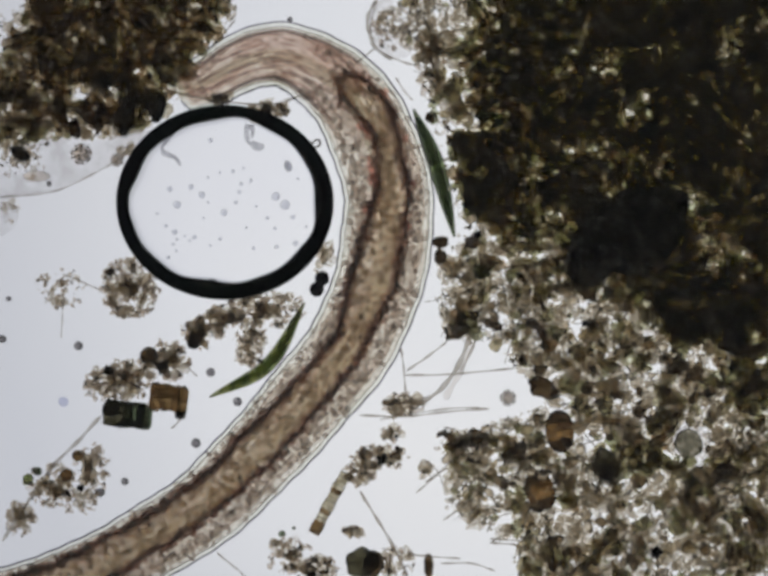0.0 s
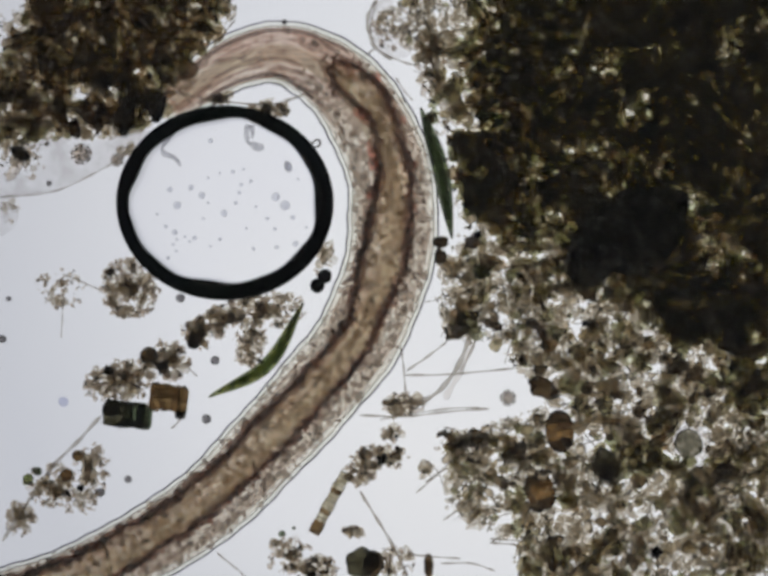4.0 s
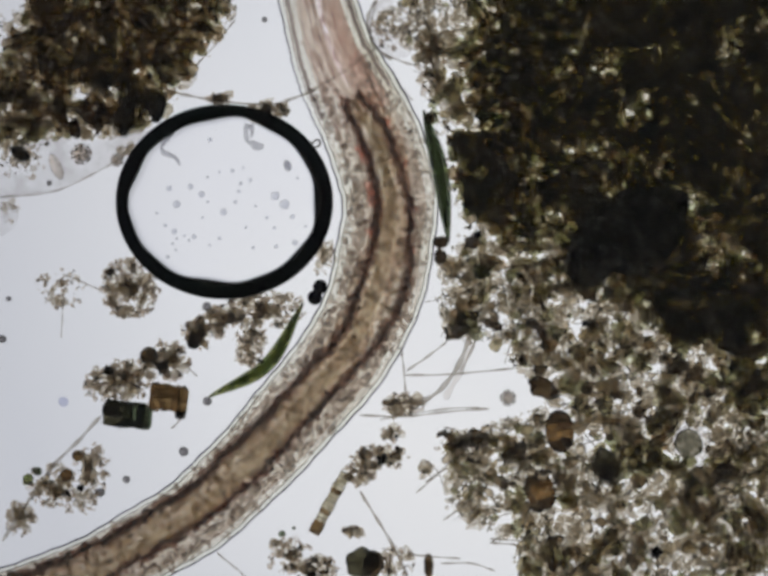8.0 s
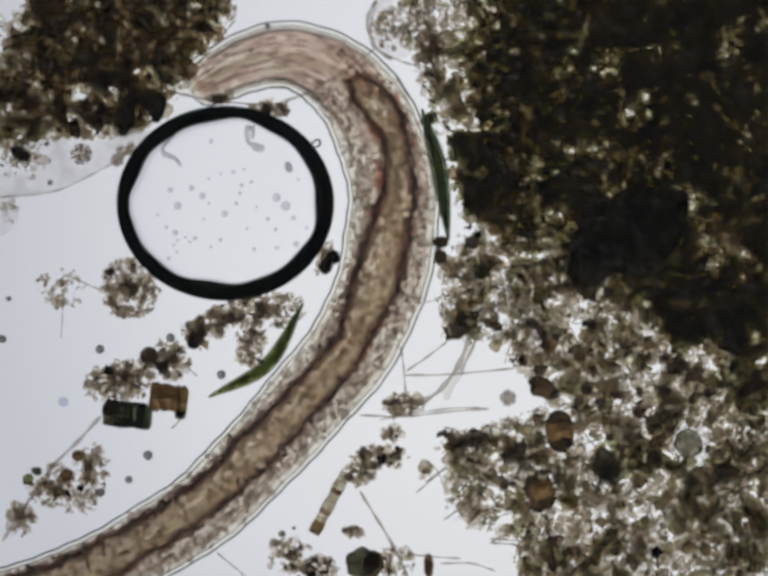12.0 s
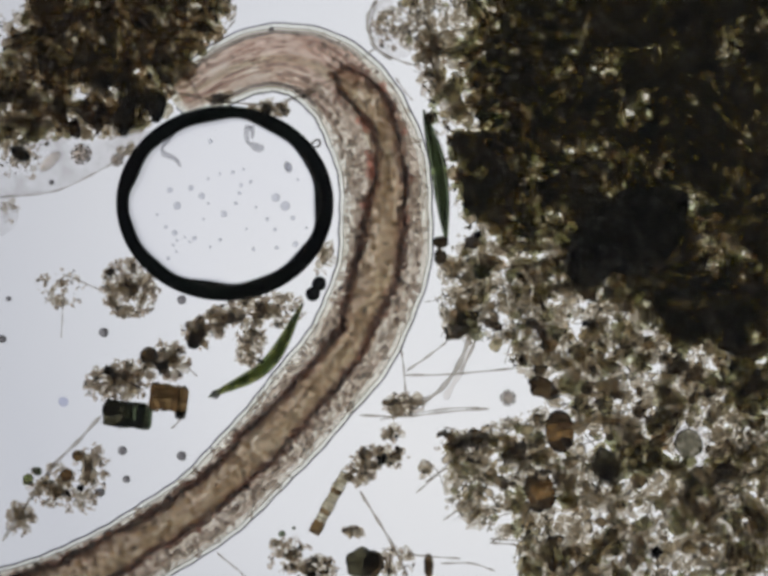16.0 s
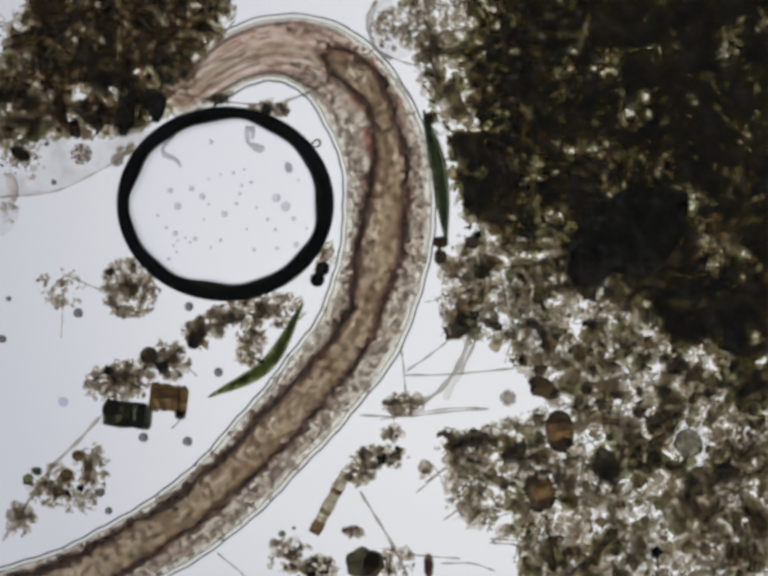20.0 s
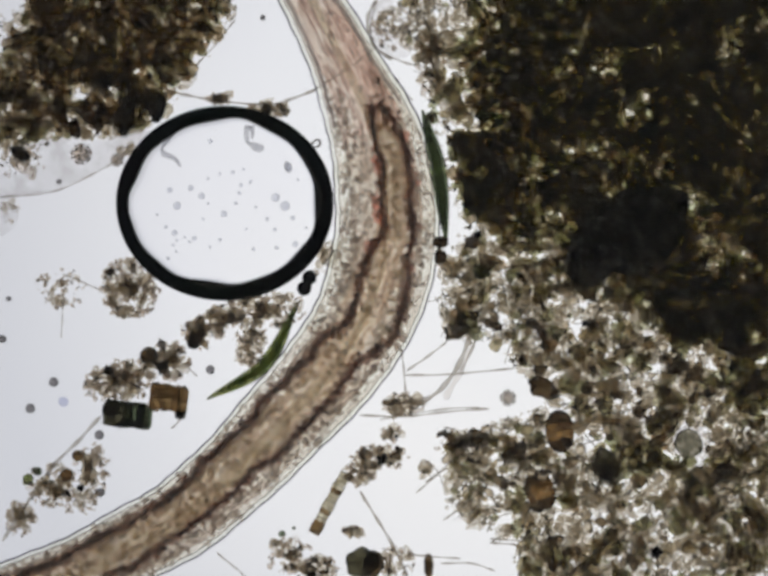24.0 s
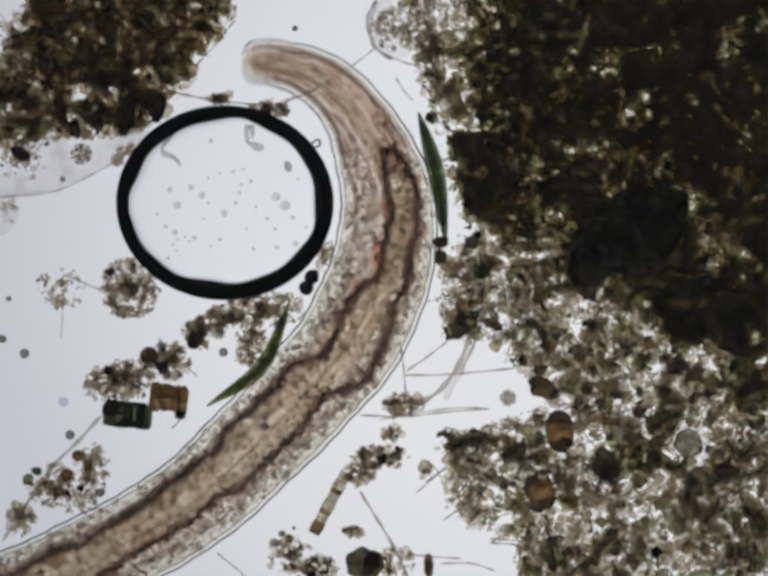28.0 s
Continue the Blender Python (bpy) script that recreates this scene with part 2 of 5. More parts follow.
def grain_mesh(name, places, sizes, material, template=ICO1, jag=0.5, flat=0.5, kinds=6, stretch=0.5, floor=True):
    """Many loose grains in one mesh: places n x 3, sizes n (radii)."""
    n = len(sizes)
    shapes = [lumpy(template, jag, k + 1.0) for k in range(kinds)]
    pick = rng.integers(0, kinds, n)
    base = np.stack(shapes)[pick]
    squash = np.stack([rng.uniform(1 - stretch, 1 + stretch, n), rng.uniform(1 - stretch, 1 + stretch * 0.4, n), rng.uniform(0.45, 0.9, n)], 1)
    v = base * (squash * sizes[:, None])[:, None, :]
    v = np.einsum("nij,nkj->nki", turns(n, flat), v) + places[:, None, :]
    low = np.minimum(v[:, :, 2].min(axis=1) - 0.001, 0.0)
    if floor:
        v[:, :, 2] -= low[:, None]
    nv = template[0].shape[0]
    f = (template[1][None] + (np.arange(n) * nv)[:, None, None]).reshape(-1, 3)
    v = v.reshape(-1, 3)
    me = bpy.data.meshes.new(name)
    me.vertices.add(len(v))
    me.vertices.foreach_set("co", v.ravel())
    me.loops.add(f.size)
    me.loops.foreach_set("vertex_index", f.ravel())
    me.polygons.add(len(f))
    me.polygons.foreach_set("loop_start", np.arange(0, f.size, 3))
    me.polygons.foreach_set("use_smooth", np.ones(len(f), bool))
    me.update(calc_edges=True)
    me.materials.append(material)
    return me


def tube(name, pts, radii, material, sides=8, squash=1.0):
    """A closed tube along points (metres)."""
    pts = [Vector(p) for p in pts]
    verts, faces = [], []
    n = len(pts)
    for i, p in enumerate(pts):
        d = (pts[min(i + 1, n - 1)] - pts[max(i - 1, 0)]).normalized()
        s = Vector((-d.y, d.x, 0))
        s = s.normalized() if s.length > 1e-6 else Vector((1, 0, 0))
        u = d.cross(s)
        for k in range(sides):
            a = 2 * math.pi * k / sides
            verts.append(p + s * math.cos(a) * radii[i] + u * math.sin(a) * radii[i] * squash)
    for i in range(n - 1):
        for k in range(sides):
            a, b = i * sides + k, i * sides + (k + 1) % sides
            faces.append((a, b, b + sides, a + sides))
    faces.append(tuple(range(sides))[::-1])
    faces.append(tuple(range((n - 1) * sides, n * sides)))
    return mesh_of(name, verts, faces, material)


def catmull(pts, per=10):
    p = np.array(pts, float)
    p = np.vstack([2 * p[0] - p[1], p, 2 * p[-1] - p[-2]])
    out = []
    for i in range(1, len(p) - 2):
        for k in range(per):
            s = k / per
            out.append(0.5 * (2 * p[i] + (p[i + 1] - p[i - 1]) * s + (2 * p[i - 1] - 5 * p[i] + 4 * p[i + 1] - p[i + 2]) * s * s
                              + (3 * p[i] - p[i - 1] - 3 * p[i + 1] + p[i + 2]) * s ** 3))
    out.append(p[-2])
    return np.array(out)


# ---- slide and lamp ----
def slab(name, sx, sy, z0, z1, material):
    bm = bmesh.new()
    bmesh.ops.create_cube(bm, size=1.0, matrix=Matrix.Translation((0, 0, (z0 + z1) / 2)) @ Matrix.Diagonal((sx, sy, z1 - z0, 1)))
    me = bpy.data.meshes.new(name)
    bm.to_mesh(me)
    bm.free()
    me.materials.append(material)
    return new(name, me)


tagged(slab("ground", 9.0, 7.0, -1.0, 0.0, M_SLIDE), "clear glass microscope slide under a film of water", "slide", kind="structure")
# Unseen cover glass, added so its scattered light veils the darks like glare.
tagged(slab("veil_cover_glass", 9.0, 7.0, 0.3, 0.36, M_VEIL), "thin unseen cover glass over the water film, added to veil the darks", "cover glass", kind="structure")


def lamp_disc():
    bm = bmesh.new()
    bmesh.ops.create_circle(bm, cap_ends=True, segments=64, radius=5.2)
    me = bpy.data.meshes.new("backdrop")
    bm.to_mesh(me)
    bm.free()
    me.materials.append(M_LAMP)
    ob = new("backdrop", me)
    ob.location = (0, 0, -12.0)
    return tagged(ob, "bright round white field of the lamp below the slide", "lamp", kind="structure")


lamp_disc()


def light_block_tube():
    """Unseen black tube, added between lamp and slide to block fill from below."""
    verts, faces, n = [], [], 64
    for r, z in ((5.25, -12.2), (5.25, -1.02), (5.6, -1.02), (5.6, -12.2)):
        verts += [(r * math.cos(2 * math.pi * k / n), r * math.sin(2 * math.pi * k / n), z) for k in range(n)]
    for i in range(4):
        for k in range(n):
            a, b, c = i * n, ((i + 1) % 4) * n, (k + 1) % n
            faces.append((a + k, b + k, b + c, a + c))
    faces.append(tuple(range(n)))
    return tagged(new("wall_light_block", mesh_of("wall_light_block", verts, faces, M_LIGHT_BLOCK, False)), "unseen matt black tube added under the slide to block light", "tube", kind="structure")


light_block_tube()


# ---- the air bubble ----
def air_bubble():
    empty = tagged(new("air_bubble"), "flat round air bubble with a thick dark rim", "bubble")
    empty.location = at(460, 414, 0.0)
    n = 160
    profile = [0.55, 0.95, 0.985] + [1 - k / 9 for k in range(1, 9)] + [0.0]
    rows = [(-1, x) for x in profile] + [(1, x) for x in profile[-2::-1]]
    verts, faces = [], []
    for i, (side, x) in enumerate(rows):
        lid = i in (0, 1, len(rows) - 1, len(rows) - 2)
        for k in range(n):
            b = 2 * math.pi * k / n
            rim = 0.0305 + 0.0032 * math.sin(3 * b + 0.6) + 0.0022 * math.sin(7 * b + 1.0) + 0.002 * math.sin(11 * b + 2.0) + 0.0055 * max(0.0, math.cos(b + 0.6))
            deep = rim * (1.1 if x == 0.95 else 1.6) if lid else x * rim
            verts.append(((0.222 - deep) * math.cos(b), (0.199 - deep) * math.sin(b), 0.066 + side * 0.064 * (1.0 if lid else x ** 0.55)))
    for i in range(len(rows) - 1):
        for k in range(n):
            a, b = i * n + k, i * n + (k + 1) % n
            faces.append((a, b, b + n, a + n))
    faces.append(tuple(range(n))[::-1])
    faces.append(tuple(range((len(rows) - 1) * n, len(rows) * n)))
    part("skin", mesh_of("bubble_skin", verts, faces, M_AIR), empty)
    return empty


bubble = air_bubble()


# ---- debris: where the silt lies (centre, half sizes, amount, share of dark lumps) ----
def scatter(cx, cy, rx, ry, n, edge=0.55):
    """n places in an ellipse, thinning towards its edge."""
    r = rng.uniform(0, 1, n) ** edge
    a = rng.uniform(0, 2 * np.pi, n)
    return cx + rx * r * np.cos(a), cy + ry * r * np.sin(a)


MAT = [(1330, 130, 330, 200, 1.0, 1.0), (1200, 330, 290, 170, 1.0, 1.0), (1450, 380, 200, 330, 1.0, 1.0), (1100, 120, 150, 200, 1.0, 0.8), (1000, 120, 110, 190, 1.0, 0.28),
       (1030, 330, 80, 130, 1.0, 0.75), (960, 330, 60, 120, 1.0, 0.35), (1300, 540, 250, 90, 1.0, 0.36), (1500, 620, 130, 120, 1.0, 0.6), (1515, 740, 80, 110, 1.0, 0.55), (1060, 540, 150, 80, 1.0, 0.2),
       (960, 600, 70, 90, 0.8, 0.1), (1180, 660, 190, 80, 0.8, 0.1), (1400, 760, 220, 120, 0.78, 0.1), (1200, 770, 170, 90, 0.72, 0.08),
       (1300, 920, 250, 110, 0.78, 0.12), (1050, 910, 150, 70, 0.72, 0.1), (1030, 1010, 130, 70, 0.72, 0.1), (1300, 1080, 280, 110, 0.78, 0.1),
       (1500, 1000, 120, 200, 1.0, 0.26), (1360, 900, 85, 130, 0.95, 0.3), (1160, 1140, 120, 60, 0.8, 0.2), (920, 180, 50, 120, 0.8, 0.1), (905, 80, 60, 100, 0.6, 0.05), (845, 50, 40, 90, 0.5, 0.05), (925, 260, 45, 90, 1.0, 0.15), (955, 470, 45, 60, 0.9, 0.1)]
MAT_LEFT = [(60, 190, 100, 90, 1.0, 0.36), (180, 220, 150, 60, 1.0, 0.5), (260, 60, 230, 120, 1.0, 0.74), (140, 150, 200, 90, 1.0, 0.6), (330, 130, 100, 110, 1.0, 0.74), (60, 230, 110, 90, 1.0, 0.3), (230, 190, 130, 80, 1.0, 0.58)]
CLEARED = [(1142, 880, 33, 48), (1102, 1000, 34, 45), (1108, 792, 32, 22), (1037, 808, 34, 32), (1408, 903, 38, 38), (1006, 663, 24, 14), (745, 1146, 30, 28)]
HOLES = [(912, 62, 34, 42), (1165, 632, 50, 35), (1465, 850, 48, 62), (1310, 815, 32, 45), (930, 35, 32, 32), (872, 75, 20, 44), (905, 130, 18, 20), (950, 190, 24, 16), (1200, 885, 40, 25), (1180, 1075, 60, 45), (1400, 1130, 60, 45),
         (1440, 725, 45, 30), (960, 255, 45, 18), (930, 540, 25, 30), (1350, 985, 40, 30), (1000, 740, 30, 25)]


THIN = [(1010, 245, 50, 36), (1080, 345, 60, 40), (1150, 160, 60, 44), (1200, 300, 90, 60), (1305, 235, 40, 40), (1330, 330, 60, 40), (1130, 420, 70, 36), (1480, 90, 40, 40), (1240, 130, 36, 44), (1430, 430, 40, 40), (1480, 500, 70, 60), (1400, 395, 60, 26), (1250, 385, 80, 24), (1130, 470, 50, 60), (250, 75, 50, 22), (150, 235, 40, 30), (300, 150, 36, 30), (1278, 482, 52, 40)]
EDGE_Y = [0, 60, 120, 200, 280, 400, 470, 540, 600, 680, 720, 760, 830, 860, 900, 960, 1010, 1060, 1100, 1176, 1300]
EDGE_X = [808, 815, 842, 880, 905, 935, 955, 905, 895, 905, 1000, 1085, 1095, 1010, 905, 895, 905, 950, 1060, 1050, 1050]


def on_right(x, y, slack):
    """Inside the big mat, right of its ragged edge."""
    return x > np.interp(y, EDGE_Y, EDGE_X) + slack


def on_left(x, y, slack):
    """Inside the clod, above its slanting lower edge."""
    return (x < 492 - 0.72 * y - slack) & (y < np.interp(x, [0, 60, 130, 200, 250, 330], [312, 300, 276, 286, 276, 252]) - slack) & (y > 112 - 2.1 * x + slack)


def thickness(fields, x, y, which):
    """How thick the silt lies: the largest of the fields' shares, falling off at their rims."""
    best = np.zeros(len(x))
    for field in fields:
        cx, cy, rx, ry = field[:4]
        r2 = ((x - cx) / rx) ** 2 + ((y - cy) / ry) ** 2
        best = np.maximum(best, field[which] * np.clip((1.25 - r2) * 2.5, 0, 1))
    return best


def detritus(name, fields, label, inside, box, lump):
    """A mat of silt in even, jittered layers: fine grains, a pale film, and dark lumps where it is thick."""
    thing = tagged(new(name), label, "debris")
    kinds = (("grain", M_GRAIN, ICO1, 0.01, 0.13, 7.8, 3, 0.002, 0.0062, 0.3, 0.26),
             ("film", M_FILM, ICO2, 0.005, 0.05, 17.0, 1, 0.009, 0.024, 0.2, 0.42),
             ("lump", lump, ICO2, 0.02, 0.1, 15.0, 5, 0.0052, 0.0165, 0.25, 0.5),
             ("speck", M_SPECK, ICO1, 0.08, 0.14, 7.5, 1, 0.0012, 0.0034, 0.35, -0.05))
    for pname, material, template, low, high, step, layers, small, big, loose, gap in kinds:
        xs, ys, ks = [], [], []
        for layer in range(layers):
            gx, gy = np.meshgrid(np.arange(box[0], box[2], step), np.arange(box[1], box[3], step))
            xs.append(gx.ravel() + rng.uniform(-0.6, 0.6, gx.size) * step)
            ys.append(gy.ravel() + rng.uniform(-0.6, 0.6, gx.size) * step)
            ks.append(np.full(gx.size, (layer + 0.5) / layers))
        x, y, k = np.concatenate(xs), np.concatenate(ys), np.concatenate(ks)
        keep = inside(x, y, rng.normal(0, 11, len(x)) + big * 600)
        depth = thickness(fields, x, y, 5 if pname == "lump" else 4)
        if pname == "lump":
            for hx, hy, hrx, hry in THIN:
                depth = depth * (1 - 0.36 * np.clip(1.6 - 1.6 * (((x - hx) / hrx) ** 2 + ((y - hy) / hry) ** 2), 0, 1))
            patchy = np.array([noise.noise(Vector((a / 34.0, b / 34.0, 17.0))) + 0.6 * noise.noise(Vector((a / 110.0, b / 110.0, 27.0))) for a, b in zip(x, y)])
            keep &= depth ** 1.4 * (1.02 + 0.42 * patchy) + rng.normal(0, 0.08, len(x)) > k
            keep |= inside(x, y, 30.0) & (k < 0.4) & (thickness(fields, x, y, 5) > 0.62)
        else:
            keep &= depth * (1 - 0.5 * thickness(fields, x, y, 5)) > rng.uniform(0, 0.9, len(x))
        for hx, hy, hrx, hry in (() if pname == "film" else HOLES):
            in_hole = ((x - hx) / hrx) ** 2 + ((y - hy) / hry) ** 2 < 1
            keep &= ~(in_hole & (rng.uniform(0, 1, len(x)) < 0.85))
        for hx, hy, hrx, hry in CLEARED:
            keep &= ((x - hx) / hrx) ** 2 + ((y - hy) / hry) ** 2 > 1
        x, y = x[keep], y[keep]
        clumpy = np.array([noise.noise(Vector((a / 30.0, b / 30.0, 3.0))) + 0.5 * noise.noise(Vector((a / 90.0, b / 90.0, 9.0))) for a, b in zip(x, y)])
        keep = clumpy + rng.uniform(-loose, loose, len(x)) > -gap
        if pname == "lump":
            keep |= thickness(fields, x, y, 5) > 0.62
        x, y = x[keep], y[keep]
        size = small + (big - small) * rng.uniform(0, 1, len(x)) ** 1.8
        places = np.stack([(x - 784) / 1000, (588 - y) / 1000, rng.uniform(low, high, len(x))], 1)
        tagged(part(pname, grain_mesh(pname, places, size, material, template), thing), kind="stuff")
    return thing


big_mat = detritus("detritus_mat", MAT, "thick brown mat of silt grains and dark rotten plant lumps", on_right, (800, -60, 1640, 1240), M_DARK)


def clods(n):
    """Rounded brown clods of a few grains' width among the thin silt."""
    x, y = rng.uniform(880, 1560, n), rng.uniform(570, 1180, n)
    keep = on_right(x, y, rng.normal(14, 9, n)) & (thickness(MAT, x, y, 4) > 0.4)
    for hx, hy, hrx, hry in HOLES + CLEARED:
        keep &= ((x - hx) / hrx) ** 2 + ((y - hy) / hry) ** 2 > 1
    x, y = x[keep], y[keep]
    keep = np.array([noise.noise(Vector((a / 60.0, b / 60.0, 41.0))) for a, b in zip(x, y)]) > -0.05
    x, y = x[keep], y[keep]
    places = np.stack([(x - 784) / 1000, (588 - y) / 1000, rng.uniform(0.03, 0.09, len(x))], 1)
    size = 0.006 + 0.013 * rng.uniform(0, 1, len(x)) ** 1.7
    tagged(part("clod", grain_mesh("clod", places, size, M_DARK, ICO2, 0.35), big_mat, "rounded dark brown clods"), kind="stuff")


clods(420)
detritus("detritus_mat", MAT_LEFT, "dark brown clod of silt with ragged lower edge", on_left, (-60, -60, 510, 320), M_CLOD)


# ---- the worm ----
HALF_WIDTH = ([0, 8, 20, 40, 80, 160, 260, 350, 450, 700, 1000, 1300, 1700, 2400], [14, 36, 46, 51, 56, 61, 69, 80, 90, 95, 90, 83, 75, 70])
GUT_WIDTH = ([352, 366, 385, 420, 500, 600, 720, 830, 1000, 1400, 2400], [6, 20, 29, 30, 26, 32, 42, 42, 34, 36, 34])
TAIL_A = [(788, 500), (765, 600), (720, 700), (648, 793), (562, 892), (475, 984), (393, 1055), (299, 1112), (180, 1175), (44, 1223), (-100, 1262), (-260, 1300), (-430, 1345), (-620, 1390)]
TAIL_B = [(788, 500), (762, 600), (705, 705), (631, 789), (538, 882), (433, 981), (343, 1050), (248, 1100), (128, 1157), (9, 1209), (-110, 1255), (-260, 1300), (-430, 1345), (-620, 1390)]
STEP = 8.0
STATIONS = 264
SPINES = []


def spine(t, text, b=0.0, dx=0.0, long=1.0):
    """The worm's midline at t seconds: points from its head on, then the tail (b: how far its trunk lies over to the bubble; long: how far the head reaches out)."""
    head = [tuple(float(c) for c in w.split(",")) for w in text.split()]
    tail = [(p[0] + (q[0] - p[0]) * b + dx * max(0, 1 - i / 4.0), p[1] + (q[1] - p[1]) * b) for i, (p, q) in enumerate(zip(TAIL_A, TAIL_B))]
    SPINES.append((t, head + tail, long))


spine(0.0, "364,195 430,163 500,125 580,113 660,150 725,215 768,300 793,400")
spine(0.3, "366,195 430,163 500,122 580,112 660,148 727,215 770,300 796,400")
spine(0.5, "370,192 432,160 505,122 585,115 665,152 732,220 775,305 800,400", 0, 6)
spine(0.7, "378,180 440,148 510,125 590,122 668,160 732,228 775,312 800,405", 0.2, 4)
spine(0.8, "390,165 450,140 520,128 595,132 668,168 730,232 772,315 798,405", 0.3)
spine(1.0, "480,163 547,143 610,147 680,183 738,245 780,322 804,410", 0.2, 8, 0.88)
spine(1.2, "460,175 532,145 608,144 678,179 735,236 777,315 802,405", 0.15, 8, 0.9)
spine(1.4, "400,182 470,150 540,135 610,145 675,180 730,240 774,320 798,405", 0.2)
spine(1.7, "352,205 420,165 500,140 580,140 655,165 725,225 777,310 800,400", 0, 5)
spine(2.0, "328,248 400,190 480,158 570,146 650,160 725,215 778,300 804,400", 0, 12, 1.1)
spine(2.3, "332,245 402,188 480,154 570,140 652,158 728,212 784,300 809,400", 0, 16, 1.1)
spine(2.6, "358,214 420,165 490,138 570,130 650,150 727,205 780,292 808,395", 0, 15)
spine(2.8, "394,178 440,158 500,128 580,122 660,150 735,213 784,300 810,400", 0, 16, 0.92)
spine(3.0, "394,178 440,160 500,125 580,120 660,150 735,215 784,300 811,400", 0, 17, 0.92)
spine(3.2, "396,182 440,156 500,122 580,114 660,146 733,212 782,300 808,400", 0, 15, 0.92)
spine(3.5, "332,240 400,175 480,126 570,106 650,138 722,202 774,292 802,390", 0, 12, 1.08)
spine(5.5, "378,194 440,160 510,125 592,117 674,147 739,213 782,300 802,400", 0, 10)
spine(5.8, "384,190 444,158 512,124 592,117 674,147 739,213 782,300 802,400", 0, 10)
spine(6.0, "394,184 450,152 516,122 596,117 674,147 739,213 782,300 802,400", 0, 8)
spine(6.2, "426,173 480,140 540,120 607,121 677,152 741,213 782,300 800,400", 0, 6)
spine(6.5, "354,218 424,168 500,136 580,128 660,152 730,210 780,295 803,390", 0, 8)
spine(6.8, "336,248 404,190 483,152 574,131 657,137 734,190 789,278 811,375", 0, 12, 1.1)
spine(7.0, "322,262 390,208 471,163 564,131 649,130 729,177 786,266 813,365", 0, 15, 1.1)
spine(7.2, "338,250 404,194 485,150 574,127 657,133 734,185 788,273 812,370", 0, 14, 1.1)
spine(7.4, "382,194 444,155 512,125 590,115 665,145 732,208 778,295 800,390", 0, 5)
spine(7.6, "420,168 480,122 550,105 620,125 690,175 747,250 785,330 800,410")
spine(7.8, "506,66 560,82 620,110 680,165 737,235 775,315 797,400")
spine(8.0, "630,-140 634,-70 648,0 676,100 722,200 770,300 795,400")
spine(8.2, "645,-150 647,-70 657,0 684,100 730,200 771,300 796,400", 0, 0, 1)
spine(8.6, "643,-160 646,-80 656,0 685,100 729,200 771,300 797,400", 0, 0, 1)
spine(9.0, "640,-170 645,-85 655,0 686,100 728,197 771,297 798,400", 0, 0, 1)
spine(9.3, "630,-150 640,-70 656,5 690,95 732,195 772,298 797,400", 0, 0, 1)
spine(9.5, "520,5 575,50 635,105 690,170 738,240 775,320 797,405")
spine(9.7, "494,78 555,82 622,110 684,165 735,235 773,318 797,405")
spine(9.9, "478,116 545,102 610,115 675,165 732,235 772,318 796,405")
spine(10.1, "394,168 470,130 545,118 620,130 687,170 742,240 778,322 797,405")
spine(10.3, "378,188 450,140 530,118 610,126 682,168 740,238 777,320 797,405")
spine(10.6, "346,232 410,182 490,144 575,126 655,138 726,192 780,275 803,370", 0, 8, 1.1)
spine(11.0, "334,232 400,184 480,146 570,127 650,133 725,182 782,267 807,360", 0, 12, 1.1)
spine(11.3, "338,230 404,180 484,141 572,122 652,132 727,184 782,270 807,365", 0, 12, 1.1)
spine(11.5, "386,190 444,156 512,126 592,115 670,142 736,206 782,295 803,392", 0, 8)
spine(11.7, "402,164 455,140 520,118 596,113 672,142 737,206 782,295 803,392", 0, 8)
spine(12.0, "388,188 444,154 512,124 590,113 668,140 735,204 781,293 803,392", 0, 8)
spine(12.3, "340,228 402,177 480,133 566,108 646,127 719,186 774,272 801,370", 0, 10, 1.08)
spine(12.5, "334,236 398,184 476,135 562,107 642,125 716,184 772,270 800,368", 0, 10, 1.1)
spine(14.5, "297,273 369,209 450,149 543,112 629,119 710,173 770,258 801,360", 0, 5, 1.1)
spine(15.0, "228,330 320,249 420,177 524,122 619,104 710,147 774,237 806,340", 0, 6, 1.1)
spine(15.4, "299,265 371,204 452,147 543,112 629,119 708,172 765,254 796,355", 0, 3, 1.1)
spine(15.7, "328,217 395,177 471,134 553,116 632,131 699,181 751,256 780,350")
spine(16.0, "354,208 417,174 488,136 566,119 643,135 707,186 754,260 783,352")
spine(16.4, "396,187 451,154 517,126 589,116 660,141 717,199 761,278 787,370")
spine(17.0, "336,226 395,185 470,135 551,110 628,116 698,163 752,237 781,315 792,400")
spine(18.0, "342,222 400,180 474,130 555,104 633,114 702,162 755,239 783,318 794,400")
spine(19.0, "342,222 400,178 474,128 555,101 633,112 703,162 756,239 784,318 795,400")
spine(20.0, "342,222 400,177 474,126 555,99 634,110 704,160 757,239 785,318 796,400")
spine(21.0, "342,222 400,177 474,126 555,99 634,110 704,160 757,239 785,318 796,400")
spine(21.5, "304,266 372,207 450,149 538,111 620,117 692,167 748,246 780,330", 0, 0, 1.1)
spine(23.5, "416,136 490,115 560,120 625,150 685,205 732,275 764,350 780,420", 0.9)
spine(23.65, "530,20 585,55 640,118 690,190 735,262 765,340 782,415", 0.9)
spine(23.8, "556,10 600,60 648,122 694,190 737,262 767,340 783,415", 0.9)
spine(23.9, "580,-75 639,10 683,90 725,180 760,270 783,360", 0.4)
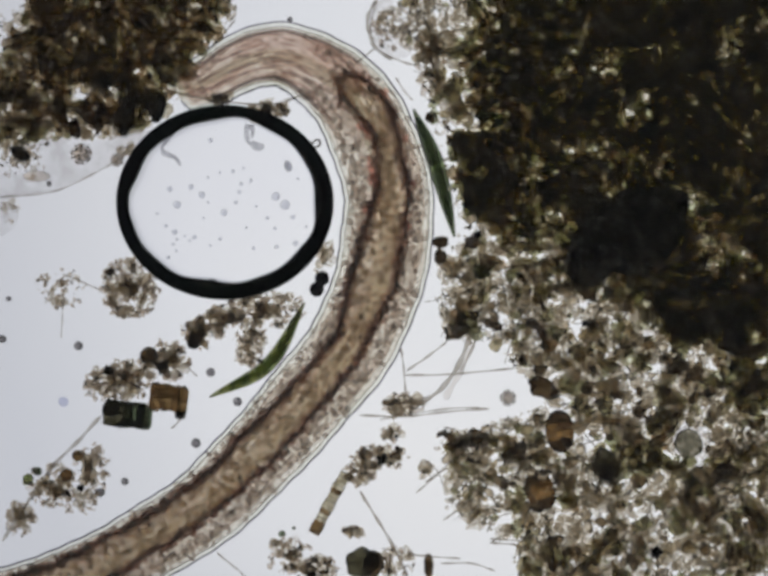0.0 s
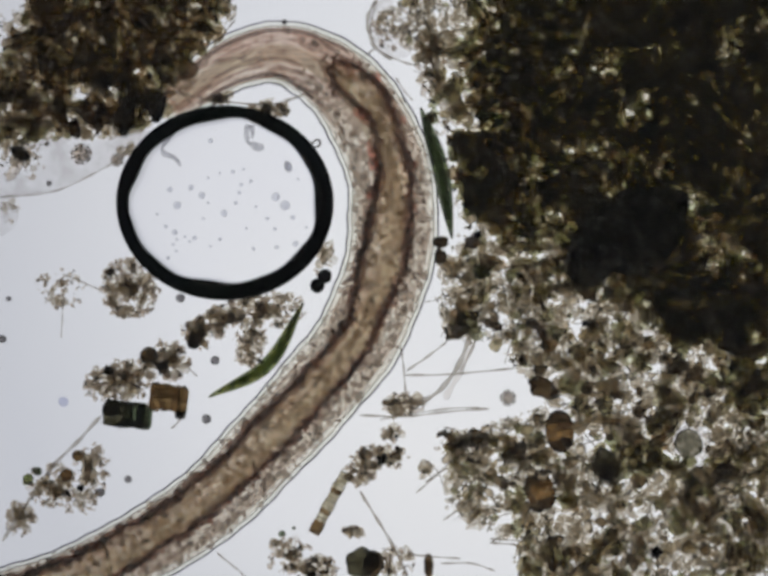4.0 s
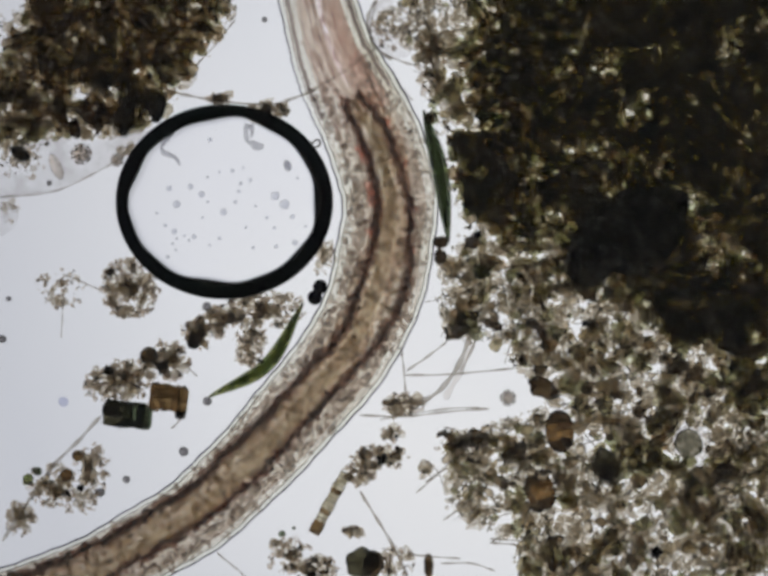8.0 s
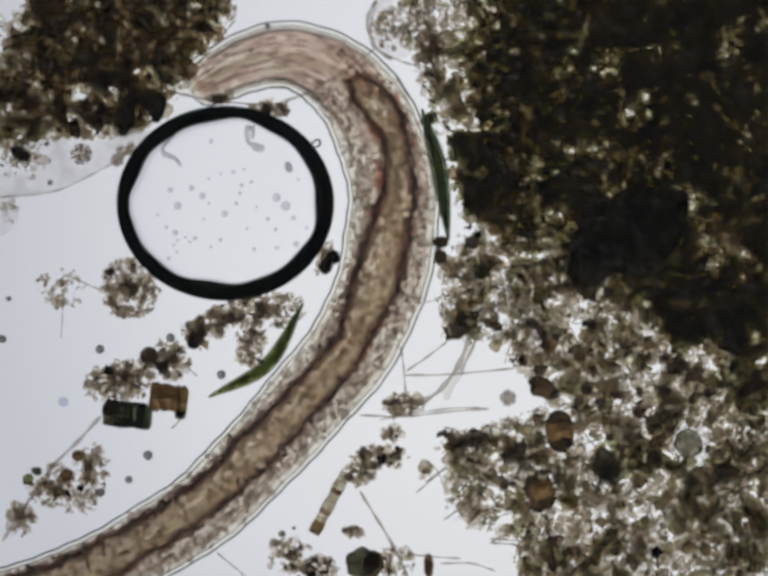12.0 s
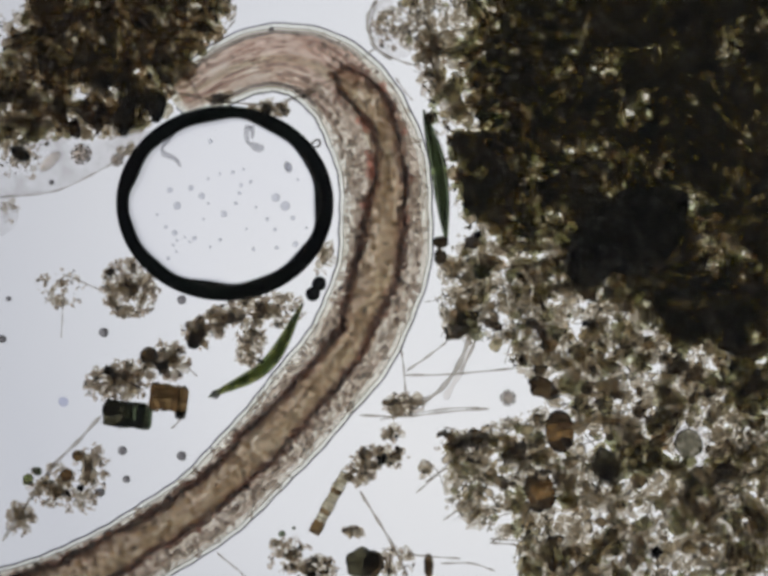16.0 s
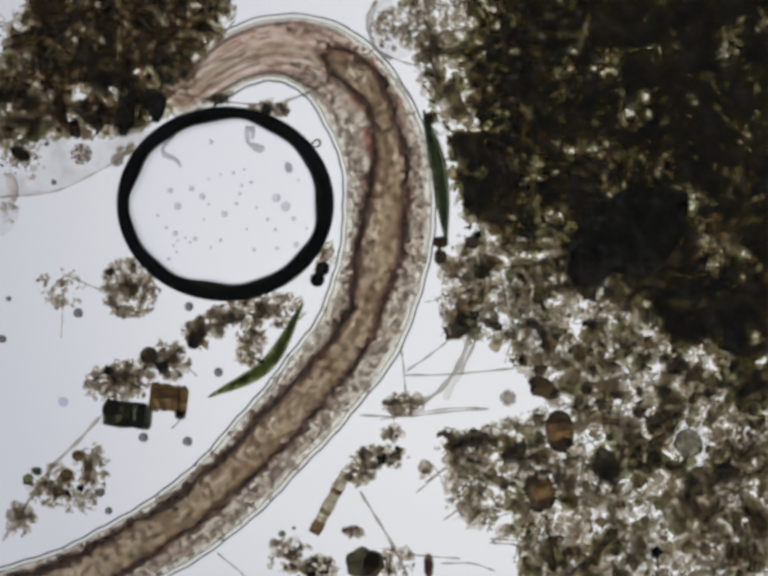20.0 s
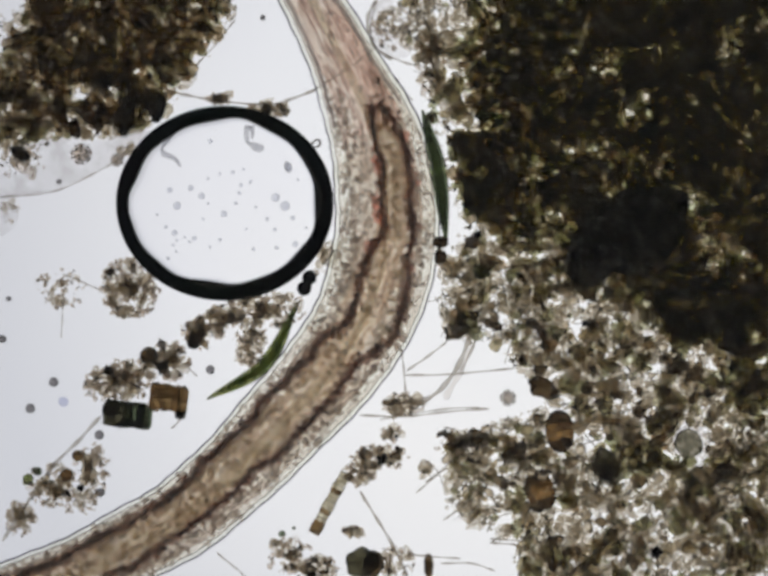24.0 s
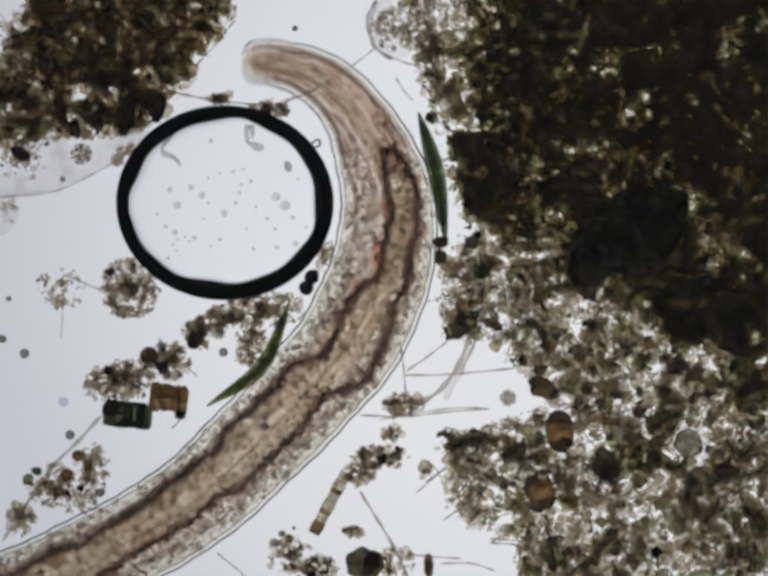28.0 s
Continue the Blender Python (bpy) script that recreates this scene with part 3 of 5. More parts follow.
spine(24.1, "580,-90 638,10 680,90 727,180 763,270 786,360", 0.35)
spine(24.5, "578,-85 632,10 680,90 729,180 766,270 789,360", 0.3)
spine(25.0, "582,-75 636,15 684,95 734,185 770,275 790,360", 0.3)
spine(25.2, "582,-75 636,15 684,95 734,185 770,275 790,360", 0.4)
spine(25.4, "598,-50 652,45 696,120 738,205 770,290 788,370", 0.75)
spine(25.5, "575,-10 622,55 665,120 708,190 743,265 770,345 785,420", 0.85)
spine(25.6, "520,112 585,148 640,195 690,255 732,322 764,400", 0.95)
spine(25.8, "542,183 601,186 658,213 714,265 757,338 786,415", 0.85, 0, 0.88)
spine(26.0, "540,197 595,196 656,215 715,261 758,330 787,410", 0.85, 0, 0.85)
spine(26.2, "488,163 560,160 625,180 685,230 735,300 770,375 785,440", 0.75)
spine(26.5, "446,162 520,152 590,164 655,198 712,252 758,322 790,400", 0.7, 6, 1.08)
spine(26.8, "442,163 515,153 590,162 656,196 714,250 760,318 792,400", 0.7, 8, 1.1)
spine(27.0, "408,158 490,150 565,152 640,180 704,230 752,292 785,365 800,440", 0.7, 10, 1.12)
spine(27.3, "406,158 488,149 565,150 640,178 704,228 752,292 785,365 800,440", 0.7, 10, 1.12)
spine(27.6, "438,166 510,151 585,156 654,190 713,246 760,318 790,400", 0.7, 7, 1.1)
spine(27.9, "460,168 525,150 595,151 664,188 722,247 765,322 791,405", 0.7, 4, 1.06)
spine(28.0, "496,126 562,129 630,149 692,194 741,259 774,342 794,420", 0.7)


SWELLS = []


def swell(t, head, neck, trunk, rear):
    """How far the flanks bulge out (or draw in) at t seconds, in thousandths, along the body."""
    SWELLS.append((t, head, neck, trunk, rear))


swell(0, 0, 0, -2, 0)
swell(0.5, 0, 0, 0, 0)
swell(0.8, 4, 6, 8, 0)
swell(1, 6, 11, 18, 4)
swell(1.2, 8, 10, 15, 3)
swell(1.7, 0, 0, 6, 0)
swell(2, -12, -6, 4, 0)
swell(2.3, -12, -6, 2, 0)
swell(2.8, 13, 2, -3, 0)
swell(3.2, 13, 2, -3, 0)
swell(3.5, -6, -3, -3, 0)
swell(5.5, 0, 0, -3, 0)
swell(6, 9, 6, -3, 0)
swell(6.5, -4, 0, -6, 0)
swell(7, -10, -4, -9, -3)
swell(7.4, 0, 0, -4, 0)
swell(7.7, 10, 8, 2, 0)
swell(8, 17, 17, 4, 0)
swell(8.6, 8, 8, 2, 0)
swell(9, 0, 0, 0, 0)
swell(9.5, 4, 4, 4, 0)
swell(10, 8, 16, 10, 2)
swell(10.6, 0, 4, 4, 0)
swell(11, -4, 0, 1, 0)
swell(12, 2, 4, 0, 0)
swell(14.5, -8, -8, -10, 0)
swell(15, -12, -14, -13, -3)
swell(15.5, -6, -8, -8, 0)
swell(16, 5, 4, 1, 0)
swell(17, 0, 0, 0, 0)
swell(21, -3, 0, 0, 0)
swell(21.5, -6, -4, -4, 0)
swell(23.5, 6, 8, 12, 5)
swell(24, 2, 4, 14, 0)
swell(25, 3, 5, 14, 0)
swell(25.5, 8, 12, 16, 10)
swell(26, -4, 12, 18, 14)
swell(26.3, -4, 6, 12, 12)
swell(27, -7, -4, 4, 10)
swell(27.6, -4, 0, 6, 10)
swell(28, -9, -2, 12, 12)


def bulge(t, u):
    """The flank's shift at t seconds, u thousandths from the head."""
    head, neck, trunk, rear = (np.interp(t, [r[0] for r in SWELLS], [r[k] for r in SWELLS]) for k in (1, 2, 3, 4))
    return np.interp(u, [0, 25, 80, 160, 280, 400, 620, 1200], [head * 0.2, head * 0.6, head, (head + neck) / 2, neck, (neck + trunk) / 2, trunk, rear]) / 1000.0


def stations_of(points, long=1.0):
    """The midline's places and headings at even steps from the head."""
    c = catmull(points, 16)
    c = np.stack([(c[:, 0] - 784) / 1000, (588 - c[:, 1]) / 1000], 1)
    s = np.concatenate([[0], np.cumsum(np.hypot(*np.diff(c, axis=0).T))])
    u = (np.arange(STATIONS * 4 + 1) * STEP / 4) / 1000.0
    u = np.where(u < 0.36, u * long, u + 0.36 * (long - 1))
    x, y = np.interp(u, s, c[:, 0]), np.interp(u, s, c[:, 1])
    h = np.unwrap(np.arctan2(np.gradient(y), np.gradient(x)))
    k = np.ones(21) / 21
    h = np.convolve(np.pad(h, 10, mode="edge"), k, mode="valid")
    return x, y, h


BODY_Z = 0.078


def rest_track():
    """The worm's shape at ease: between its curled and its stretched posture."""
    poses = dict((t, p) for t, p, _ in SPINES)
    curled, stretched = stations_of(poses[17.0]), stations_of(poses[9.0])
    h = curled[2] * 0.8 + stretched[2] * 0.2
    x = np.concatenate([[0], np.cumsum(np.cos(h[:-1]))]) * STEP / 4000.0
    y = np.concatenate([[0], np.cumsum(np.sin(h[:-1]))]) * STEP / 4000.0
    return x, y, h


REST = rest_track()


def seg_pose(track, i):
    j = i * 4 + 2
    return Matrix.Translation((track[0][j], track[1][j], BODY_Z)) @ Matrix.Rotation(track[2][j], 4, "Z")


def pairs(text):
    """Places along the body and the gut's two walls there (thousandths off the midline): u:inner,outer."""
    rows = [w.replace(":", ",").split(",") for w in text.split()]
    return tuple(np.array([float(r[k]) for r in rows]) for k in range(3))


REAR = " 1058:-42,28 1138:-43,27 1216:-52,28 1304:-48,21 1410:-54,18 1512:-50,17 1602:-52,25 1724:-48,28 2100:-40,30"
CURLED = pairs("352:12,22 366:0,36 384:-13,46 426:-8,53 466:4,58 510:2,48 558:-12,42 610:-23,42 662:-43,36 716:-50,31 774:-57,34 830:-56,30 884:-44,22 926:-36,26 990:-39,29" + REAR)
STRETCHED = pairs("352:-18,0 366:-32,10 406:-26,20 460:-28,24 514:-34,26 572:-27,37 628:-23,44 682:-21,54 744:-29,63 798:-27,60 854:-24,49 902:-28,41 962:-39,32" + REAR)
DRAWN_IN = pairs("352:24,34 370:18,44 389:9,53 431:0,57 463:8,60 513:-3,58 563:-6,52 606:0,56 622:-2,55 645:-30,50 691:-42,52 741:-36,65 790:-28,72 815:-22,70 839:-42,56 862:-56,34 877:-60,30 "
                 "937:-54,41 997:-58,43 1057:-66,38 1113:-48,44 1177:-61,21 1249:-59,29 1323:-50,24 1393:-46,30 1455:-39,39 1530:-48,38 1600:-35,38 2100:-35,38")
# seconds, share of the stretched and of the drawn-in posture
POSTURES = [(0, 0, 0), (0.5, 0.15, 0.1), (1, 0.7, 0.25), (1.2, 0.6, 0.25), (1.7, 0.2, 0.1), (2.3, 0, 0), (7.6, 0, 0), (8, 0.8, 0), (9, 1, 0), (9.3, 0.9, 0.1), (9.9, 0.2, 0.2), (10.4, 0, 0.1), (11, 0, 0),
            (21.5, 0, 0), (23.5, 0, 0.8), (24, 0.2, 0.8), (25, 0.25, 0.75), (25.5, 0, 1), (28, 0, 1)]


def gut_wall_at(t, u, side):
    """How far the gut's wall stands off the midline at t seconds, in metres."""
    stretched, drawn = (np.interp(t, [p[0] for p in POSTURES], [p[k] for p in POSTURES]) for k in (1, 2))
    k = 2 if side > 0 else 1
    fine = 1.6 * np.sin(u / 9.0 + side) + 1.4 * np.sin(u / 14.0 + 2.0 * side) + 1.2 * np.sin(u / 5.3 + 3.0 * side)
    return ((1 - stretched - drawn) * np.interp(u, CURLED[0], CURLED[k]) + stretched * np.interp(u, STRETCHED[0], STRETCHED[k]) + drawn * np.interp(u, DRAWN_IN[0], DRAWN_IN[k]) + fine) / 1000.0


def gut_middle(u):
    """The middle of the gut at ease, off the midline."""
    return (np.interp(u, CURLED[0], CURLED[1]) + np.interp(u, CURLED[0], CURLED[2])) / 2000.0


def gut_pose(track, i, t, side):
    """The pose of the gut wall's piece i at t seconds: moved out and turned along the wall."""
    u = (i + 0.5) * STEP
    slope = (gut_wall_at(t, u + 5, side) - gut_wall_at(t, u - 5, side)) / 0.01
    return seg_pose(track, i) @ Matrix.Translation((0, gut_wall_at(t, u, side), 0)) @ Matrix.Rotation(math.atan(slope), 4, "Z")


def ring(i, width, tall, closed_front=False, sides=28, name="", material=None, wave=0.0, lap=0.0, side=0):
    """The slice of a tube between station i and i + 1, in the slice's own space; lap: how far it reaches over its neighbours (half: it thins out to its ends, so that the sheath stays even as it bends); side: one flank of it alone."""
    inv = seg_pose(REST, i).inverted()
    verts, faces, normals, rest, full = [], [], [], [], []
    angles = [2 * math.pi * s / sides for s in range(sides)] if not side else [math.pi * (0.5 - 0.5 * side) + math.pi * 1.12 * (s / (sides // 2) - 0.5) for s in range(sides // 2 + 1)]
    around = len(angles)
    for k in range(5):
        at_j = np.arange(len(REST[0]))
        for a in angles:
            u = (i + k / 4 + (k / 4 - 0.5) * 2 * lap) * STEP
            u = max(0.0, u)
            j = min(u / STEP * 4, STATIONS * 4 - 1)
            w = np.interp(u, *width) / 1000.0
            slope = (np.interp(u + 4, *width) / 1000.0 - w) / 0.004
            ripple = 1 + wave * math.sin(u / 11.0) + wave * math.sin(u / 29.0 + 1.0)
            sway = gut_middle(u) if name == "gut" else 0.0
            h = np.interp(j, at_j, REST[2])
            c = Vector((np.interp(j, at_j, REST[0]), np.interp(j, at_j, REST[1]), BODY_Z))
            n, fwd = Vector((-math.sin(h), math.cos(h), 0)), Vector((math.cos(h), math.sin(h), 0))
            verts.append(inv @ (c + n * (w * ripple * math.cos(a) + sway) + Vector((0, 0, w * tall * math.sin(a)))))
            rest.append((u / 1000.0, w * math.cos(a), w * math.sin(a)))
            full.append(1.0 if lap < 0.5 or i == 0 and k < 3 else (0.0, 0.5, 1.0, 0.5, 0.0)[k])
            normals.append((inv.to_3x3() @ (n * math.cos(a) + Vector((0, 0, math.sin(a) / tall)) - fwd * slope)).normalized())
    for k in range(4):
        for s in range(around if not side else around - 1):
            a, b = k * around + s, k * around + (s + 1) % around
            faces.append((a, b, b + around, a + around))
    if closed_front:
        faces.append(tuple(range(around))[::-1])
    me = mesh_of(name, verts, faces, material)
    me.normals_split_custom_set_from_vertices([tuple(v) for v in normals])
    me.attributes.new("rest_place", "FLOAT_VECTOR", "POINT").data.foreach_set("vector", np.array(rest).ravel())
    me.attributes.new("fullness", "FLOAT", "POINT").data.foreach_set("value", np.array(full))
    return me


def granule_mesh(i, n, low, high, spread, size, material, flank=0.0, side=0):
    """Grains in slice i: at radii between the shares low and high of the way from the gut to the skin."""
    inv = seg_pose(REST, i).inverted()
    u = rng.uniform(0, STEP, n) + i * STEP
    j = np.minimum((u / STEP * 4).astype(int), STATIONS * 4)
    w = np.interp(u, *HALF_WIDTH) / 1000 - 0.008
    g = np.where(u > 365, 38, 14) / 1000
    r = g + (w - g) * rng.uniform(low, high, n) + rng.normal(0, spread, n)
    a = rng.normal(0, flank, n) + np.pi * (1 - side) / 2
    h, out = REST[2][j], r * np.cos(a)
    p = np.stack([REST[0][j] - np.sin(h) * out, REST[1][j] + np.cos(h) * out, BODY_Z + 0.74 * r * np.sin(a)], 1)
    return seated(grain_mesh("granule", p, size * (0.45 + 1.3 * rng.uniform(0, 1, n) ** 2.2), material, ICO1, 0.3, 1.5, 4, floor=False), inv)


def wall_grains(n, low, high, size, material):
    """Grains beside a piece of the gut's wall, between the distances low and high from it."""
    p = np.stack([rng.uniform(-0.6, 0.6, n) * STEP / 1000, rng.uniform(low, high, n), rng.uniform(-0.024, 0.024, n)], 1)
    return grain_mesh("grain", p, size * (0.45 + 1.1 * rng.uniform(0, 1, n) ** 2.0), material, ICO1, 0.35, 1.5, 4, floor=False)


def seated(me, m):
    me.transform(m)
    return me


SEGMENTS = []
FLANKS = []
GUT_WALLS = []


def worm():
    body = tagged(new("worm"), "translucent pinkish brown aquatic worm with a dark winding gut", "worm")
    inner = (HALF_WIDTH[0], [max(3, w - 9) for w in HALF_WIDTH[1]])
    muscle = (HALF_WIDTH[0], [max(3, w - 10) for w in HALF_WIDTH[1]])
    band = (HALF_WIDTH[0], [max(3, w - 18) for w in HALF_WIDTH[1]])
    flesh = (HALF_WIDTH[0], [max(3, (w - 9) * 0.86) for w in HALF_WIDTH[1]])
    for i in range(STATIONS - 4):
        u = i * STEP
        seg = new("body_segment")
        seg.parent = body
        seg.matrix_basis = seg_pose(REST, i)
        for side in (1, -1):
            wall = part("body_wall", ring(i, inner, 0.76, i == 0, 24, "body_wall", M_WALL, 0.008, 0.5, side), body)
            wall.matrix_basis = seg_pose(REST, i)
            part("cuticle", ring(i, HALF_WIDTH, 0.78, i == 0, 28, "cuticle", M_CUTICLE, lap=0.5, side=side), wall, "clear colourless cuticle")
            # outer and inner outline: the dark of bent light, built as tinted cords
            part("cuticle_outline", edge_cord(i, HALF_WIDTH, side, 0.0019, M_OUTLINE), wall, "thin dark outline of the cuticle, refraction shade built as a cord")
            if i > 2:
                part("inner_outline", edge_cord(i, muscle if u < 400 else inner, side, 0.0014, M_OUTLINEPALE), wall, "thin dusky inner outline built as a cord")
            if 7 < i < 46:
                part("muscle_band", edge_cord(i, band, side, 0.0046, M_BAND), wall, "soft dusky band of muscle")
            if i > 36 or i > 8 and i % 3 == 0:
                tagged(part("granule", granule_mesh(i, 2 if u < 300 else 7 if u < 480 else 11, 0.4 if u < 340 else 0.1, 1.0, 0.001, 0.0052, M_GRANULE, 0.8, side), wall), kind="stuff")
            FLANKS.append((wall, i, side))
        if i > 1:
            part("flesh", ring(i, flesh, 0.74, i == 2, 22, "flesh", M_FLESH if u < 400 else M_TRUNK, 0.015, 0.5), seg)
        if 24 < u < 420:
            tagged(part("muscle_strand", strands(i, 3), seg, "fine dusky muscle strands"), kind="stuff")
        if u >= 352:
            part("gut", ring(i, GUT_WIDTH, 0.7, False, 20, "gut", M_GUT, 0.05, 0.5), seg, "pale tan grainy gut")
            for side in (1, -1):
                thick = 0.0048 + 0.0012 * math.sin(u / 23.0 + side) + 0.0009 * math.sin(u / 8.3 + 2 * side)
                x = STEP / 1000.0
                cord = tube("gut_wall", [(-0.78 * x, 0.0006, 0), (-0.3 * x, -0.0007, 0.001), (0.25 * x, 0.0008, -0.001), (0.78 * x, 0, 0)], [thick * 0.75, thick, thick * 1.1, thick * 0.75], M_GUTWALL, 8, 1.3)
                wall = part("gut_wall", cord, body, "dark reddish brown wavy gut wall")
                wall.matrix_basis = gut_pose(REST, i, 17.0, side)
                tagged(part("gut_lining", wall_grains(11, -0.011, 0.011, 0.0042, M_LINING), wall, "dark brown grainy lining"), kind="stuff")
                tagged(part("gut_content", wall_grains(7, -0.037 if side > 0 else 0.004, -0.004 if side > 0 else 0.037, 0.005, M_CONTENT), wall, "pale tan grainy content"), kind="stuff")
                if side < 0 and 440 < u < 650 and math.sin(u / 17.0) > -0.25 or side > 0 and 420 < u < 700 and math.sin(u / 13.0) > 0.93:
                    part("blood_vessel", vessel(i, side), wall, "pink blood vessel")
                GUT_WALLS.append((wall, i, side))
        if i == 6:
            part("mouth_fold", ring(i, (HALF_WIDTH[0], [max(3, w - 6) for w in HALF_WIDTH[1]]), 0.74, True, 24, "mouth_fold", M_FOLD, 0.0, -0.36), seg, "thin dark fold behind the mouth")
        if i == 3:
            part("mouth", mesh_of("mouth", lumpy(ICO2, 0.15, 2.0) * np.array([0.006, 0.015, 0.012]), ICO2[1].tolist(), M_MOUTH), seg, "small dusky mouth opening")
        SEGMENTS.append(seg)
    return body


def edge_cord(i, width, side, thick, material):
    """A cord along one flank of slice i; outlines replace refraction's dark rim."""
    inv = seg_pose(REST, i).inverted()
    pts = []
    at_j = np.arange(len(REST[0]))
    for k in (-0.22, 0.15, 0.5, 0.85, 1.22):
        u = max(0.0, (i + k) * STEP)
        j, w = u / STEP * 4, (np.interp(u, *width) / 1000.0 + 0.0008 * math.sin(u / 9.0 + side) + 0.0013 * math.sin(u / 31.0 + 2 * side) + (0.001 * math.sin(u / 2.9) if side < 0 and 130 < u < 430 else 0.0)) * side
        h = np.interp(j, at_j, REST[2])
        pts.append(inv @ Vector((np.interp(j, at_j, REST[0]) - math.sin(h) * w, np.interp(j, at_j, REST[1]) + math.cos(h) * w, BODY_Z)))
    return tube("edge_cord", pts, [thick * 0.6, thick, thick, thick, thick * 0.6], material, 6)


def strands(i, n):
    """Fine muscle strands along the body in slice i, spindles of uneven length."""
    w = np.interp(i * STEP, *HALF_WIDTH) / 1000.0 - 0.016
    a = rng.uniform(0, 2 * np.pi, n)
    r = w * rng.uniform(0.45, 1.0, n)
    p = np.stack([rng.uniform(-0.006, 0.006, n), r * np.cos(a), 0.7 * r * np.sin(a)], 1)
    v = np.concatenate([lumpy(ICO2, 0.25, k + i) * np.array([rng.uniform(0.008, 0.024), rng.uniform(0.0015, 0.004), 0.003]) + p[k] for k in range(n)])
    f = np.concatenate([ICO2[1] + k * len(ICO2[0]) for k in range(n)])
    return mesh_of("muscle_strand", v, f.tolist(), M_STRAND)


def vessel(i, side):
    y = side * (0.0105 + 0.002 * math.sin(i * 1.7))
    big = (0.009 if side < 0 else 0.006) * (1 + 0.3 * math.sin(i * 2.3))
    return tube("blood_vessel", [(x, y, 0.006) for x in (-0.007, -0.003, 0.003, 0.007)], [big * 0.6, big, big, big * 0.6], M_VESSEL, 8)


worm_body = worm()


# ---- loose clumps, cells, shells and fibres ----
def clump(cx, cy, rx, ry, n, label, size=0.006, dark=0):
    n = n * 7 // 5
    x, y = scatter(cx, cy, rx, ry, n, 0.55)
    ragged = np.array([noise.noise(Vector((a / 19.0, b / 19.0, 5.0))) for a, b in zip(x, y)]) + rng.uniform(-0.12, 0.12, n) > -0.1
    x, y, n = x[ragged], y[ragged], int(ragged.sum())
    base = at(cx, cy, 0.0)
    p = np.stack([(x - 784) / 1000 - base.x, (588 - y) / 1000 - base.y, rng.uniform(0.004, 0.05, n)], 1)
    thing = tagged(new("silt_clump"), label, "debris")
    thing.location = base
    tagged(part("grain", grain_mesh("grain", p, size * (0.36 + 0.85 * rng.uniform(0, 1, n) ** 2.0), M_CLUMP), thing), kind="stuff")
    few = n // 9
    x, y = scatter(cx, cy, rx * 0.9, ry * 0.9, few, 0.65)
    p = np.stack([(x - 784) / 1000 - base.x, (588 - y) / 1000 - base.y, rng.uniform(0.03, 0.055, few)], 1)
    tagged(part("speck", grain_mesh("speck", p, rng.uniform(0.0012, 0.0036, few), M_SPECK), thing, "dark brown specks"), kind="stuff")
    m = max(4, n // 8)
    x, y = scatter(cx, cy, rx * 0.85, ry * 0.85, m, 0.7)
    p = np.stack([(x - 784) / 1000 - base.x, (588 - y) / 1000 - base.y, rng.uniform(0.006, 0.03, m)], 1)
    tagged(part("film", grain_mesh("film", p, rng.uniform(0.006, 0.014, m), M_FILM, ICO2), thing, "pale film of silt"), kind="stuff")
    if dark:
        dark = (dark + 2) // 3
        x, y = scatter(cx, cy, rx * 0.7, ry * 0.7, dark, 0.8)
        p = np.stack([(x - 784) / 1000 - base.x, (588 - y) / 1000 - base.y, rng.uniform(0.01, 0.04, dark)], 1)
        tagged(part("lump", grain_mesh("lump", p, rng.uniform(0.006, 0.012, dark), M_FLAKE, ICO2), thing, "dark brown lump in water"), kind="stuff")
    return thing


def blob(name, cx, cy, rx, ry, turn, material, label, category, jag=0.12, z=None, template=ICO3):
    v = lumpy(template, jag, cx * 0.37 + cy * 0.11) * np.array([rx / 1000, ry / 1000, min(rx, ry) * 0.8 / 1000])
    v[:, 2] -= v[:, 2].min()
    ob = new(name, mesh_of(name, v, template[1].tolist(), material))
    ob.matrix_basis = Matrix.Translation(at(cx, cy, 0.002 if z is None else z)) @ Matrix.Rotation(radians(turn), 4, "Z")
    return tagged(ob, label, category)


def fibre(points, width, label, material=None, z=0.03):
    pts = catmull([at(float(a.split(",")[0]), float(a.split(",")[1]), z) for a in points.split()], 8)
    base = Vector(pts[0]) * 1.0
    base.z = 0.0
    pts = [Vector(p) - base + Vector((0, 0, 0.006 * math.sin(i * 0.5))) for i, p in enumerate(pts)]
    n = len(pts)
    radii = [width / 2000.0 * (0.75 + 0.25 * math.sin(i * 0.9)) * (0.5 if i in (0, n - 1) else 1.0) for i in range(n)]
    ob = new("fibre", tube("fibre", pts, radii, material or M_FIBRE, 8))
    ob.location = base
    return tagged(ob, label, "fibre")


